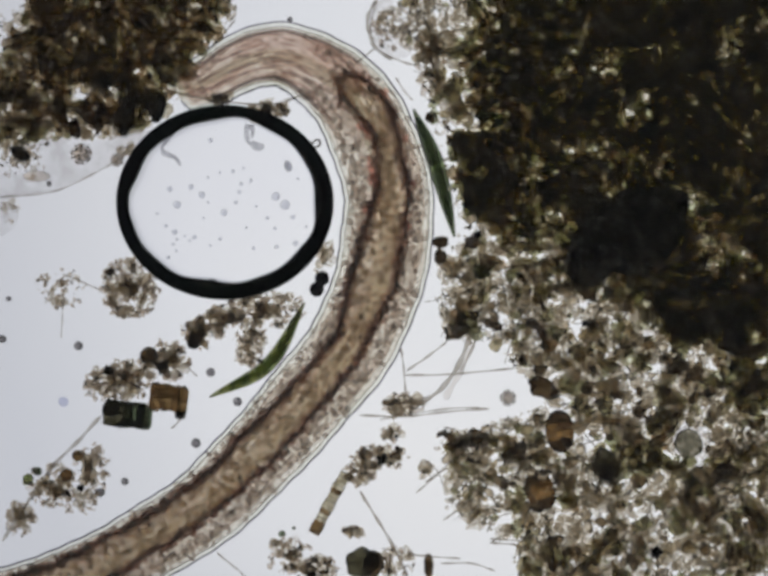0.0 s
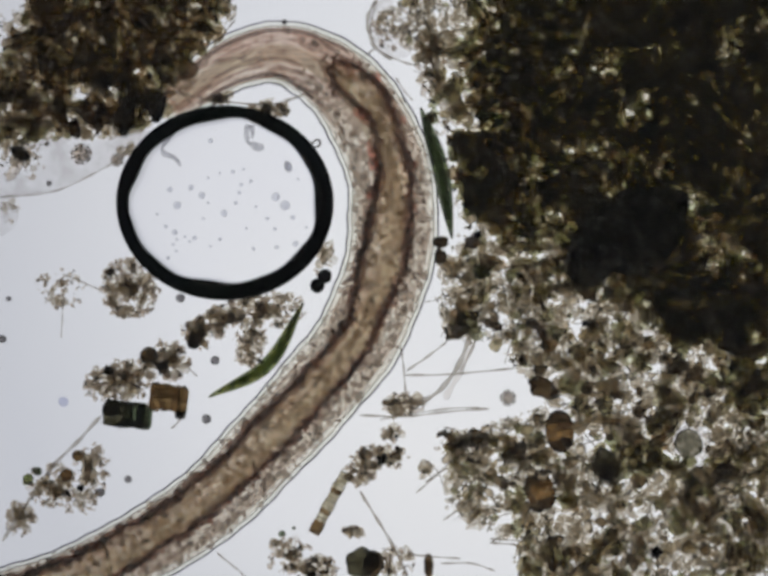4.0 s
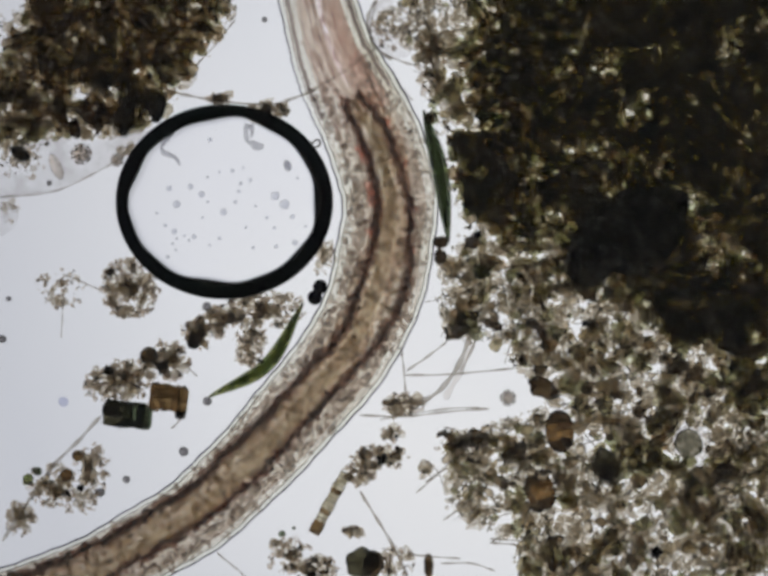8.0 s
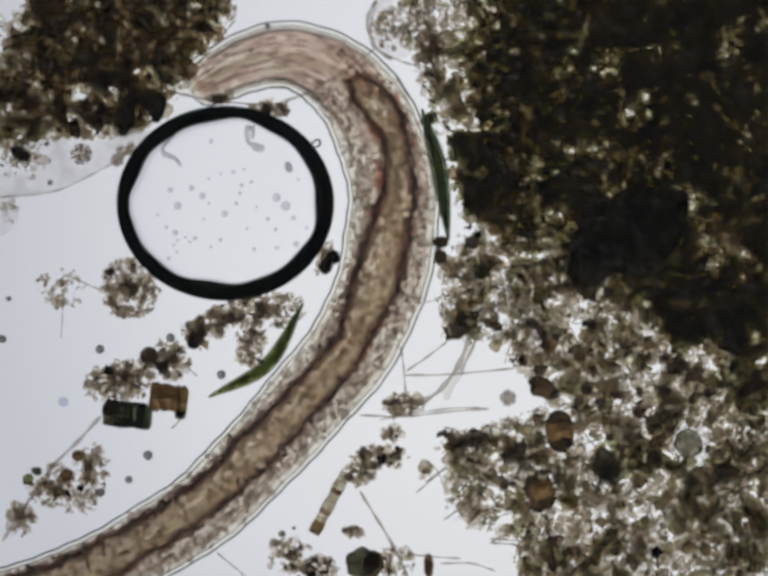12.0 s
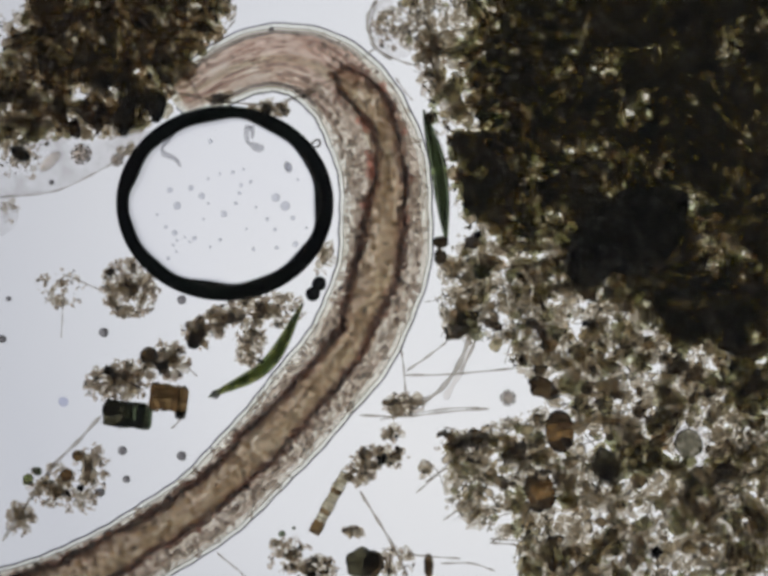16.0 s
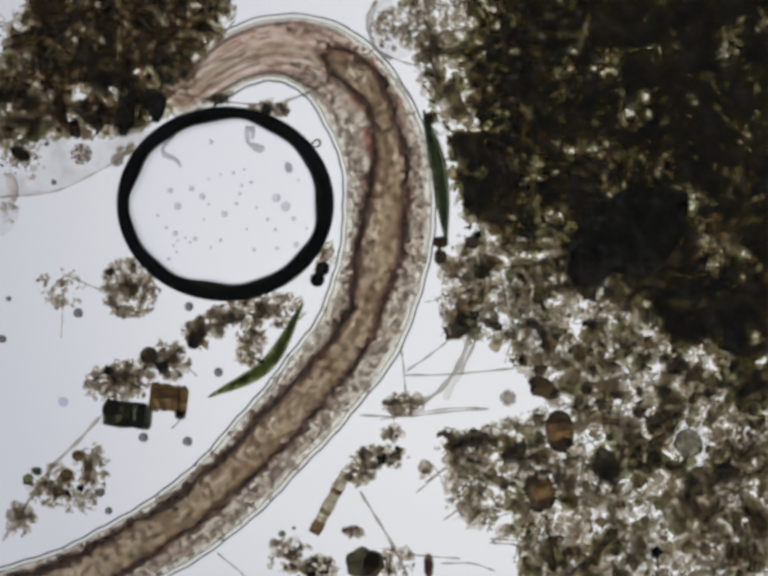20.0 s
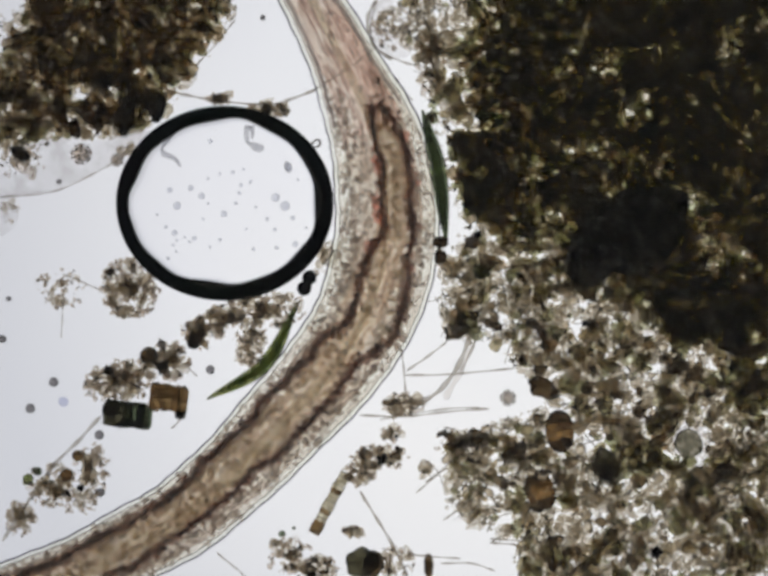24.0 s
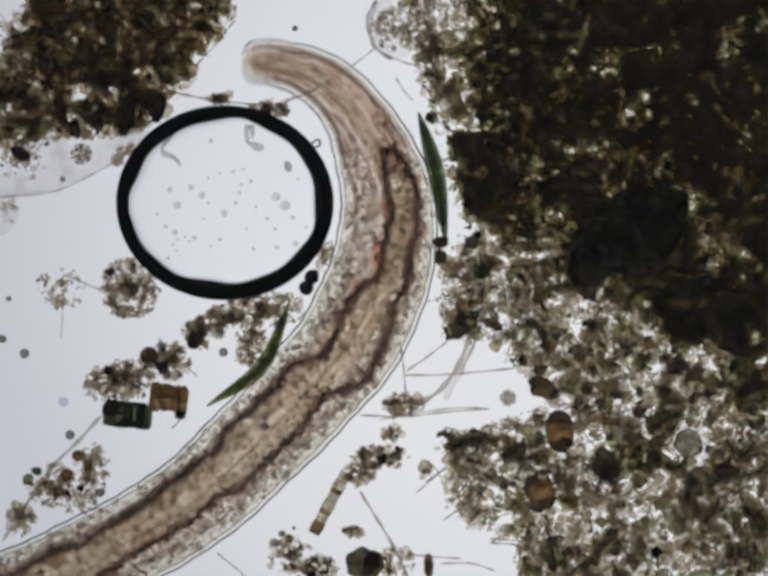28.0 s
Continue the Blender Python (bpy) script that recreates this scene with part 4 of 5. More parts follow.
def crescent(a, mid, b, width, label, material):
    """A spindle of two green half cells with a pale waist."""
    thing = tagged(new("crescent_alga"), label, "alga", "crescent algae")
    base = at(*mid, 0.0)
    thing.location = base
    pts = catmull([at(*a, 0.03), at(*mid, 0.03), at(*b, 0.03)], 24)
    n = len(pts)
    rad = [max(0.0012, width / 1000.0 * math.sin(math.pi * (0.03 + 0.94 * i / (n - 1))) ** 0.9) for i in range(n)]
    local = [Vector(p) - base for p in pts]
    h = n // 2
    part("half_cell", tube("half_cell", local[:h], rad[:h], material, 24), thing)
    part("half_cell", tube("half_cell", local[h + 1:], rad[h + 1:], material, 24), thing)
    part("waist", tube("waist", local[h - 1:h + 2], [r * 0.96 for r in rad[h - 1:h + 2]], M_PALEGREEN, 14), thing, "pale clear waist in water")
    core = [p + Vector((0, 0, 0.0)) for p in local[4:-4]]
    part("plastid", tube("plastid", core, [r * 0.55 for r in rad[4:-4]], material, 16), thing, "dark green plastid ridge")
    part("wall", tube("wall", local, [r * 1.12 for r in rad], M_MEMBRANE, 14), thing, "clear cell wall")
    return thing


def shell(cx, cy, rx, ry, turn, label):
    thing = tagged(new("shelled_amoeba"), label, "shell", "shells")
    thing.matrix_basis = Matrix.Translation(at(cx, cy, 0.002)) @ Matrix.Rotation(radians(turn), 4, "Z")

    def piece(name, y0, y1, material, text, k=1.0):
        rows = 9
        pts, rad = [], []
        for i in range(rows):
            y = y0 + (y1 - y0) * i / (rows - 1)
            pts.append((0, y * ry / 1000, rx * 0.8 / 1000))
            rad.append(max(0.001, k * rx / 1000 * math.sqrt(max(0.0, 1 - y * y))))
        part(name, tube(name, pts, rad, material, 20, 0.8), thing, text)
    piece("cap", -0.99, -0.42, M_CAP, "dark brown shell end")
    piece("belly", -0.41, 0.36, M_SHELL, "amber brown shell belly")
    piece("cap", 0.37, 0.99, M_CAP, "dark brown shell end")
    return thing


def ring_cell(cx, cy, r, material, label):
    """A round cell: a clear wall with fine beads over it and a pale body."""
    thing = tagged(new("round_cell"), label, "cell")
    thing.location = at(cx, cy, 0.0)
    part("wall", mesh_of("wall", lumpy(ICO2, 0.05, cx) * (r / 1000) + np.array([0, 0, r / 1000]), ICO2[1].tolist(), M_MEMBRANE), thing, "clear cell wall")
    part("core", mesh_of("core", lumpy(ICO2, 0.12, 3.0) * (r * 0.72 / 1000) + np.array([0, 0, r / 1000]), ICO2[1].tolist(), M_CILIATE), thing, "pale olive cell body")
    bead = mesh_of("bead", lumpy(ICO1, 0.25, cy) * (r * 0.15 / 1000), ICO1[1].tolist(), material)
    for count, out in ((14, 0.88), (9, 0.56), (4, 0.25)):
        for k in range(count):
            a = 2 * math.pi * (k + 0.3 * math.sin(k * 2.1 + count)) / count
            part("bead", bead, thing, m=pose(r * out / 1000 * math.cos(a), r * out / 1000 * math.sin(a), r * (1.6 if out < 0.8 else 1.0) / 1000))
    return thing


M_CAP = clear("dark_shell_end", [(0.32, (0.1, 0.075, 0.05)), (0.68, (0.27, 0.215, 0.15))], 34.0, 1.06, body=0.02)
M_DKSHELL = clear("dark_shell", [(0.36, (0.13, 0.1, 0.065)), (0.5, (0.27, 0.215, 0.145)), (0.64, (0.5, 0.42, 0.31))], 70.0, 1.04, body=0.02, spots=(30.0, [(0.4, (0.62, 0.6, 0.55)), (0.6, WHITE)]))

# water droplets on the bubble's lid
DROPS = ("433,289,5 393,384,6 350,388,6 365,420,8 460,436,7 565,403,9 584,420,10 590,341,8 610,367,3 478,352,4 500,346,3 514,371,4 495,378,4 491,394,4 484,415,4 "
         "525,423,3 548,447,4 600,445,5 563,468,4 627,465,3 418,447,3 325,438,3 342,463,4 360,475,6 357,500,3 381,484,3 365,490,3 390,493,3 400,486,5 363,513,3 "
         "347,527,4 432,503,3 452,489,4 520,508,4 567,505,4 605,498,6 428,365,3 452,355,3 428,415,3 505,467,3 415,400,7")
drop_mesh = mesh_of("droplet", ICO2[0] * np.array([1, 1, 0.55]), ICO2[1].tolist(), M_DROP)
for w in DROPS.split():
    x, y, r = (float(c) for c in w.split(","))
    ob = part("droplet", drop_mesh, bubble, m=Matrix.Translation(((x - 460) / 1000, (414 - y) / 1000, 0.131)) @ Matrix.Diagonal((r / 1000, r / 1000, r / 1000, 1)))
for text in ("352,272,9 345,285,6 337,298,4 333,309,2", "333,305,2 338,314,6 348,319,5.5 358,323,4 366,330,4 372,341,2", "510,257,7 506,270,5 507,286,5 513,299,2", "516,258,6 518,272,4 517,285,2",
             "514,292,3 524,300,9 534,303,8 539,297,3", "587,330,3 589,338,7 592,347,7 594,353,3"):
    rows = [[float(c) for c in w.split(",")] for w in text.split()]
    line = catmull([((x - 460) / 1000, (414 - y) / 1000, 0.133) for x, y, r in rows], 6)
    radii = [np.interp(k / (len(line) - 1), np.linspace(0, 1, len(rows)), [r / 1000 for x, y, r in rows]) * (1 + 0.15 * math.sin(k * 1.9)) for k in range(len(line))]
    part("wrinkle", tube("wrinkle", line, radii, M_WRINKLE, 10, 0.3), bubble, "smoky grey wrinkle of the bubble's skin")

green_left = crescent((428, 811), (548, 744), (622, 618), 14, "green crescent alga with pointed tips beside the worm", M_GREEN)
green_right = crescent((844, 222), (892, 340), (928, 484), 16.5, "dark green spindle alga wedged between worm and silt", M_DKGREEN)

for args in ((265, 588, 62, 66, 430, "loose grey brown clump of silt below the bubble", 0.0062, 5), (125, 585, 52, 45, 110, "thin pale clump of silt specks", 0.0052, 0),
             (540, 630, 85, 40, 330, "brown clump of silt below the bubble", 0.006, 5), (510, 700, 34, 50, 160, "loose brown silt specks beside the green alga", 0.006, 4),
             (345, 735, 42, 40, 230, "brown clump of silt and round cells", 0.0066, 10), (235, 785, 70, 40, 300, "pale brown clump of silt around a green block", 0.006, 8),
             (415, 668, 48, 26, 210, "brown string of silt", 0.0065, 4), (400, 695, 22, 22, 50, "dark knot of silt", 0.007, 6),
             (185, 965, 34, 58, 190, "brown clump of silt with rounded cells", 0.0068, 8), (105, 990, 55, 45, 190, "brown clump of silt near a green cell", 0.0066, 10),
             (40, 1060, 34, 38, 90, "thin trail of brown silt", 0.006, 3), (165, 1025, 40, 30, 60, "thin trail of pale silt", 0.0055, 0),
             (440, 200, 24, 10, 46, "small silt clump on a fibre", 0.006, 3), (548, 222, 46, 16, 110, "small silt clump on a fibre above the bubble", 0.006, 6),
             (825, 825, 46, 24, 170, "pale silt clump at the foot of a stalk", 0.0056, 0), (775, 935, 60, 26, 210, "brown silt clump at the end of a banded filament", 0.0062, 12),
             (735, 965, 36, 26, 120, "dark brown silt clump on a banded filament", 0.0066, 9), (800, 885, 26, 16, 40, "small loose silt clump", 0.006, 0),
             (590, 1135, 50, 42, 150, "open ring of pale silt specks", 0.0062, 2), (720, 1088, 24, 12, 50, "small dark silt clump", 0.0062, 3), (640, 1160, 50, 24, 130, "brown silt clump in water", 0.0066, 7),
             (810, 1150, 40, 34, 90, "pale silt clump in water", 0.006, 0), (870, 955, 14, 14, 30, "tiny silt clump in water", 0.005, 0), (935, 905, 50, 28, 150, "dark brown silt clump at the mat's edge", 0.0068, 5),
             (872, 110, 26, 90, 170, "brown column of silt and clear membranes", 0.0062, 10), (800, 55, 40, 46, 120, "pale silt in a clear loop", 0.0055, 0),
             (15, 60, 26, 50, 50, "fine pale silt specks", 0.0045, 0), (30, 100, 40, 30, 60, "fine pale silt specks", 0.0045, 0), (40, 330, 50, 40, 60, "fine pale silt specks", 0.0048, 0),
             (20, 430, 24, 30, 30, "fine pale silt specks", 0.0045, 0), (258, 305, 20, 16, 40, "small silt clump by the bubble", 0.0055, 0), (655, 520, 26, 44, 70, "fine pale silt between bubble and worm", 0.005, 0)):
    clump(*args)
clump(285, 758, 50, 26, 150, "pale brown silt between round cells", 0.006, 4)
clump(460, 645, 40, 22, 140, "brown silt trail below the bubble", 0.0062, 5)


def mineral():
    thing = tagged(new("mineral_flake"), "large opaque black mineral flake in the silt", "mineral")
    thing.matrix_basis = Matrix.Translation(at(1278, 480, 0.002)) @ Matrix.Rotation(radians(20), 4, "Z")
    for name, x, y, rx, ry in (("body", 0, 0, 124, 76), ("corner", -88, -26, 54, 52), ("corner", 92, 22, 50, 48), ("chip", 10, -56, 66, 30), ("chip", 30, 52, 72, 30)):
        v = lumpy(ICO3, 0.2, x * 0.1 + 7) * np.array([rx / 1000, ry / 1000, 0.03])
        v[:, 2] -= v[:, 2].min()
        part(name, mesh_of(name, v, ICO3[1].tolist(), M_BLACK), thing, m=pose(x / 1000, y / 1000, 0))
    return thing


mineral()
for x, y, rx, ry, a in ((258, 232, 19, 44, -8), (254, 262, 10, 18, -4), (320, 215, 21, 29, 10), (42, 315, 20, 13, -35), (125, 230, 14, 34, 8), (210, 165, 22, 20, 0), (60, 212, 24, 14, 20), (900, 495, 14, 13, 0), (900, 525, 13, 15, 0), (1108, 792, 32, 20, -25),
                        (1006, 663, 23, 11, -20), (1107, 680, 10, 19, 12), (1382, 660, 28, 32, 0), (1237, 950, 24, 40, 24), (1296, 930, 52, 27, 10), (1368, 948, 38, 15, -24), (965, 495, 16, 14, 0), (1520, 650, 40, 34, 0), (1330, 600, 44, 22, 10), (1480, 960, 26, 20, 30), (1050, 925, 26, 16, 20), (1240, 1110, 30, 22, 0), (1420, 1040, 34, 22, -20), (1544, 1087, 14, 13, 0),
                        (1362, 1120, 20, 12, 20), (875, 1158, 9, 26, 0), (975, 895, 24, 20, 0), (930, 675, 26, 18, 20), (1470, 640, 50, 28, 10), (1200, 1150, 26, 34, 0), (1085, 660, 14, 12, 0),
                        (1380, 745, 24, 20, 0), (1500, 700, 30, 26, 0), (1460, 40, 60, 40, 20), (1380, 250, 60, 40, -20), (1000, 380, 50, 40, 0), (1180, 200, 60, 50, 10), (1290, 60, 70, 40, 0)):
    if y > 1030 and x > 1150:
        material, text = M_CLOD, "brown clod of silt grains in thin silt"
    elif 1200 < x < 1450 and 920 < y < 980:
        material, text = M_OLIVE if x < 1260 else M_DARK, "dark olive brown flake in the silt"
    else:
        material, text = (M_BLACK if 200 < x < 400 or x < 50 else M_DKSHELL) if rx < 40 else M_DARK, "dark brown opaque flake in the silt"
    blob("dark_flake", x, y, rx, ry, a, material, text, "flake", 0.42, template=ICO3)
for x, y, rx, ry, a in ((178, 228, 17, 26, 6), (206, 238, 13, 32, -8), (152, 262, 15, 20, 0)):
    blob("plant_scrap", x, y, rx, ry, a, M_BLOCK if x > 160 else M_DKSHELL, "amber brown plant scrap at the clod's ragged edge", "plant scrap", 0.2, 0.06, ICO2)
for x, y, rx, ry, a in ((990, 236, 22, 10, 4), (1018, 246, 10, 15, 10), (1322, 268, 26, 15, 30), (1474, 276, 10, 13, 0), (1440, 430, 12, 18, -20), (985, 555, 15, 14, 0), (1480, 575, 12, 18, 0), (1120, 345, 16, 11, 20)):
    blob("green_scrap", x, y, rx, ry, a, M_GREEN if x < 1300 else M_DKGREEN, "green scrap of alga on the silt mat", "alga scrap", 0.25, 0.12, ICO2)
for x, y, r in ((1010, 208, 8), (1200, 212, 17), (1280, 305, 8), (1338, 302, 8), (1364, 340, 10), (1455, 135, 11), (1392, 38, 22), (1540, 118, 12), (1098, 228, 9), (1146, 308, 7), (1510, 697, 9), (1494, 750, 9), (1516, 800, 8), (1340, 1128, 13), (975, 480, 9), (955, 415, 11), (1290, 150, 8), (1060, 560, 7), (1195, 660, 7)):
    blob("black_grain", x, y, r, r * 0.85, x % 90, M_BLACK if r < 15 else M_CAP, "small black grain on the silt mat", "grain", 0.2, 0.12, ICO2)
spore = tagged(new("round_spore"), "smoky grey round spore with a clear wall in the silt", "spore")
spore.location = at(1408, 903, 0.002)
part("wall", mesh_of("wall", lumpy(ICO3, 0.05, 5.0) * np.array([0.037, 0.036, 0.03]) + np.array([0, 0, 0.033]), ICO3[1].tolist(), M_MEMBRANE), spore, "clear grey outer wall")
part("core", mesh_of("core", lumpy(ICO3, 0.2, 8.0) * np.array([0.029, 0.03, 0.02]) + np.array([-0.003, -0.002, 0.033]), ICO3[1].tolist(), M_SPORE), spore, "smoky brown core")
for text, wide in (("905,872 960,884 1050,906", 4), ("868,986 915,948 962,906", 4), ("1000,1108 1050,1112 1102,1126", 5), ("1004,1106 1034,1088 1064,1062", 4), ("1176,912 1214,900 1262,888", 4), ("1185,868 1222,872 1262,870", 3),
                   ("905,1062 950,1030 990,996", 4), ("1040,930 1085,936 1136,960", 4), ("1230,1010 1270,1075 1300,1120", 4), ("1380,990 1430,1060 1500,1100", 4), ("1150,740 1190,700 1240,690", 4)):
    fibre(text, wide, "thin clear fibre across the loose silt", M_FIBRE, 0.1)
fibre("980,650 962,705 936,765 908,815", 15, "broad pale stalk rooted in the silt mat", M_MEMBRANE, 0.02)
shell(1142, 880, 30, 45, 4, "amber brown shell with dark ends in the silt")
shell(1102, 1000, 31, 43, 24, "tilted amber brown shell with dark ends")
blob("dark_flake", 740, 1148, 34, 30, 20, M_OLIVE, "dark olive folded flake at the silt's edge", "flake", 0.22)
blob("dark_flake", 762, 1150, 22, 26, -20, M_DKSHELL, "dark brown folded flake at the silt's edge", "flake", 0.22)
ring_cell(1037, 812, 17, M_SPORE, "round dull olive beaded cell in clear water")
ring_cell(167, 315, 22, M_SHELL, "rosette of small brown beads below the silt clod")
fibre("630,301 637,293 645,286 653,287 653,295 646,300 634,302", 5, "small dark looped hair at the bubble's rim", M_DKSHELL, 0.06)
ring_cell(240, 327, 14, M_BLOCK, "small brown beaded cell at the bubble's edge")
for x, y, r, mat, text in ((221, 757, 11, M_BLACK, "small dark round cell"), (305, 726, 20, M_DKSHELL, "dark brown round cell beside silt"), (395, 700, 14, M_BLACK, "small dark round cell"),
                           (58, 978, 12, M_GREEN, "small green round cell"), (77, 962, 10, M_DKGREEN, "dark green round cell"), (138, 970, 15, M_SHELL, "reddish brown round cell"), (160, 930, 13, M_BLOCK, "brown round cell in water"), (205, 1005, 10, M_DOT, "grey round cell in water"), (165, 996, 8, M_BLACK, "tiny black round cell"),
                           (576, 1090, 8, M_DKGREEN, "small dark round cell"), (600, 1078, 4, M_DKGREEN, "tiny dark round cell"), (980, 552, 16, M_DKGREEN, "dark green round cell"), (18, 610, 6, M_DOT, "tiny grey cell in water"),
                           (5, 692, 9, M_DOT, "small brown cell in water"), (130, 820, 11, M_MIST, "faint bluish speck out of focus"), (880, 240, 13, M_DKSHELL, "small dark brown round cell"), (335, 745, 12, M_BLACK, "small dark round cell")):
    blob("round_cell", x, y, r, r * 0.95, 0, mat, text, "cell", 0.08, template=ICO2)


def plant_cell(cx, cy, pieces, turn, label):
    """A box shaped cell of rounded, dented chambers side by side (centre and half sizes)."""
    thing = tagged(new("plant_cell"), label, "plant cell")
    thing.matrix_basis = Matrix.Translation(at(cx, cy, 0.002)) @ Matrix.Rotation(radians(turn), 4, "Z")
    for k, (x, y, rx, ry, material) in enumerate(pieces):
        v = ICO3[0].copy()
        v = np.sign(v) * np.abs(v) ** 0.45
        v = v / np.abs(v).max()
        dent = np.array([noise.noise(Vector(p) * 2.3 + Vector((cx, k, 0))) for p in v])
        v = v * (1 + 0.3 * dent)[:, None] * np.array([rx / 1000, ry / 1000, 0.02])
        v[:, 2] -= v[:, 2].min()
        part("chamber", mesh_of("chamber", v, ICO3[1].tolist(), material), thing, m=pose(x / 1000, y / 1000, 0))
    return thing


plant_cell(262, 845, ((-20, -1, 30, 26, M_OLIVE), (-34, 10, 15, 17, M_OLIVE), (12, -2, 22, 25, M_DKGREEN), (33, -5, 16, 22, M_DKGREEN), (30, 2, 13, 20, M_SPORE), (14, -18, 30, 7, M_DKSHELL), (6, 20, 28, 5, M_DKGREEN)), -4, "dark green box shaped plant cell in silt")
plant_cell(345, 814, ((-27, 2, 12, 29, M_SHELL), (-6, 3, 12, 27, M_BLOCK), (13, 1, 9, 28, M_SHELL), (29, -4, 10, 31, M_BLOCK), (27, -30, 10, 8, M_DKSHELL)), -6, "brown block shaped plant cell scrap beside silt")


def banded_filament():
    thing = tagged(new("banded_filament"), "upright brown filament of short banded cells", "alga")
    a, b = Vector((640, 1090)), Vector((706, 966))
    thing.location = at(*a, 0.0)
    n = 15
    for k in range(n):
        p, q = at(*a.lerp(b, (k + 0.1) / n), 0.018) - thing.location, at(*a.lerp(b, (k + 0.9) / n), 0.018) - thing.location
        m, wide = (p + q) / 2, 0.0125 + 0.0012 * math.sin(k * 1.3)
        part("cell", tube("cell", [p, m, q], [wide * 0.92, wide, wide * 0.92], (M_SHELL, M_BLOCK, M_SHELL)[k] if k < 3 else (M_PALE if k % 5 else M_BLOCK), 12), thing)
        part("septum", tube("septum", [q, q + (q - p) * 0.22], [wide * 1.02, wide * 1.02], M_DKSHELL if k % 2 else M_BLOCK, 12), thing, "thin dark cross wall")
    return thing


banded_filament()


def membrane(name, outline, thick, label):
    """A thin clear sheet of the given outline."""
    ring_pts = catmull([at(float(a.split(",")[0]), float(a.split(",")[1]), 0.012) for a in outline.split()], 6)
    n = len(ring_pts)
    verts = [tuple(p) for p in ring_pts] + [(p[0], p[1], p[2] + thick) for p in ring_pts]
    faces = [tuple(range(n))[::-1], tuple(range(n, 2 * n))] + [(k, (k + 1) % n, n + (k + 1) % n, n + k) for k in range(n)]
    ob = new(name, mesh_of(name, verts, faces, M_SHEET, False))
    return tagged(ob, label, "membrane")


membrane("membrane", "-40,290 -40,404 60,398 120,388 190,355 250,322 325,268 250,268 130,280", 0.006, "thin smoky clear membrane below the silt clod")
membrane("membrane", "-40,410 25,415 38,440 20,475 -40,490", 0.006, "thin smoky clear membrane at the slide's edge")
membrane("membrane", "765,5 752,35 755,70 775,105 815,120 850,100 860,60 840,20 800,-10", 0.006, "clear loop of membrane with silt specks")
for pts, wid, text in (("205,850 160,900 110,950 60,1020 5,1105", 9, "thin pale stalk trailing through water"), ("130,560 165,575 205,592", 4, "thin bluish fibre in water"), ("130,610 127,650 125,690", 3, "thin pale hair in water"),
                       ("360,190 430,203 540,214 600,200 645,183", 7, "brownish fibre above the bubble"), ("0,402 60,398 120,388 190,355 250,322 330,270", 4, "thin edge of a clear membrane"),
                       ("770,0 752,30 752,60 765,95 800,122", 9, "clear curved membrane edge"), ("850,20 880,60 890,110 895,180", 12, "brown bent stalk in the silt"), ("808,158 825,185 842,205", 4, "short pale hair in water"),
                       ("735,1003 770,1060 800,1110 832,1176", 7, "pale straight fibre in water"), ("735,848 830,850 900,842 1000,834", 5, "thin pale hair across clear water"), ("775,856 900,836 980,832", 4, "thin dark hair in water"),
                       ("828,766 920,764 1050,752", 5, "pale straight hair in water"), ("818,708 824,750 828,802", 5, "pale short hair in water"), ("830,757 870,730 912,698", 5, "pale short hair in water"), ("850,1006 880,980 912,955", 4, "pale short hair in water"),
                       ("443,1128 475,1155 505,1180", 4, "pale short hair in water"), ("972,645 958,690 936,745 900,795 850,828", 12, "pale brown bent stalk"), ("985,660 965,710 940,760", 6, "pale bent hair in water"),
                       ("1000,1100 1060,1104 1110,1108", 5, "pale brown hair in water"), ("1000,900 1060,870 1110,845", 8, "pale brown straight stalk"), ("385,750 395,762 403,768", 4, "tiny dark rod in water"),
                       ("350,875 365,860 372,845", 4, "short pale hair in water"), ("0,205 20,150 50,118 95,95", 9, "dark curved fibre over the silt clod"), ("395,140 440,90 480,40", 5, "pale fibre along the silt clod"),
                       ("780,1120 860,1135 940,1140", 4, "thin pale hair in water"), ("900,1150 960,1150 1010,1165", 4, "thin pale hair in water"), ("636,186 670,165 702,146 735,122 768,97", 4, "thin pale brown fibre under the worm"), ("768,14 759,36 757,62 764,84", 4, "thin inner edge of a clear loop"), ("785,112 828,128 862,136", 5, "dark hair between membranes"), ("690,300 712,296 730,298", 3, "thin hair beside the worm"),
                       ("915,38 900,12 872,10 850,35 858,68 885,78 908,62 915,38", 5, "clear ring of a burst membrane"), ("955,30 940,8 915,15 910,42 930,62 952,50 955,30", 4, "clear ring of a small membrane"), ("1450,905 1445,850 1465,805 1500,800 1510,850 1500,900", 5, "clear edge of an empty membrane"), ("1520,870 1505,862 1500,845 1512,832 1526,840 1522,862", 4, "tiny clear coiled hair"), ("1120,1000 1180,985 1240,975", 6, "pale hair in the silt"), ("900,330 960,310 1010,320", 6, "pale hair in the silt")):
    fibre(pts, wid, text)


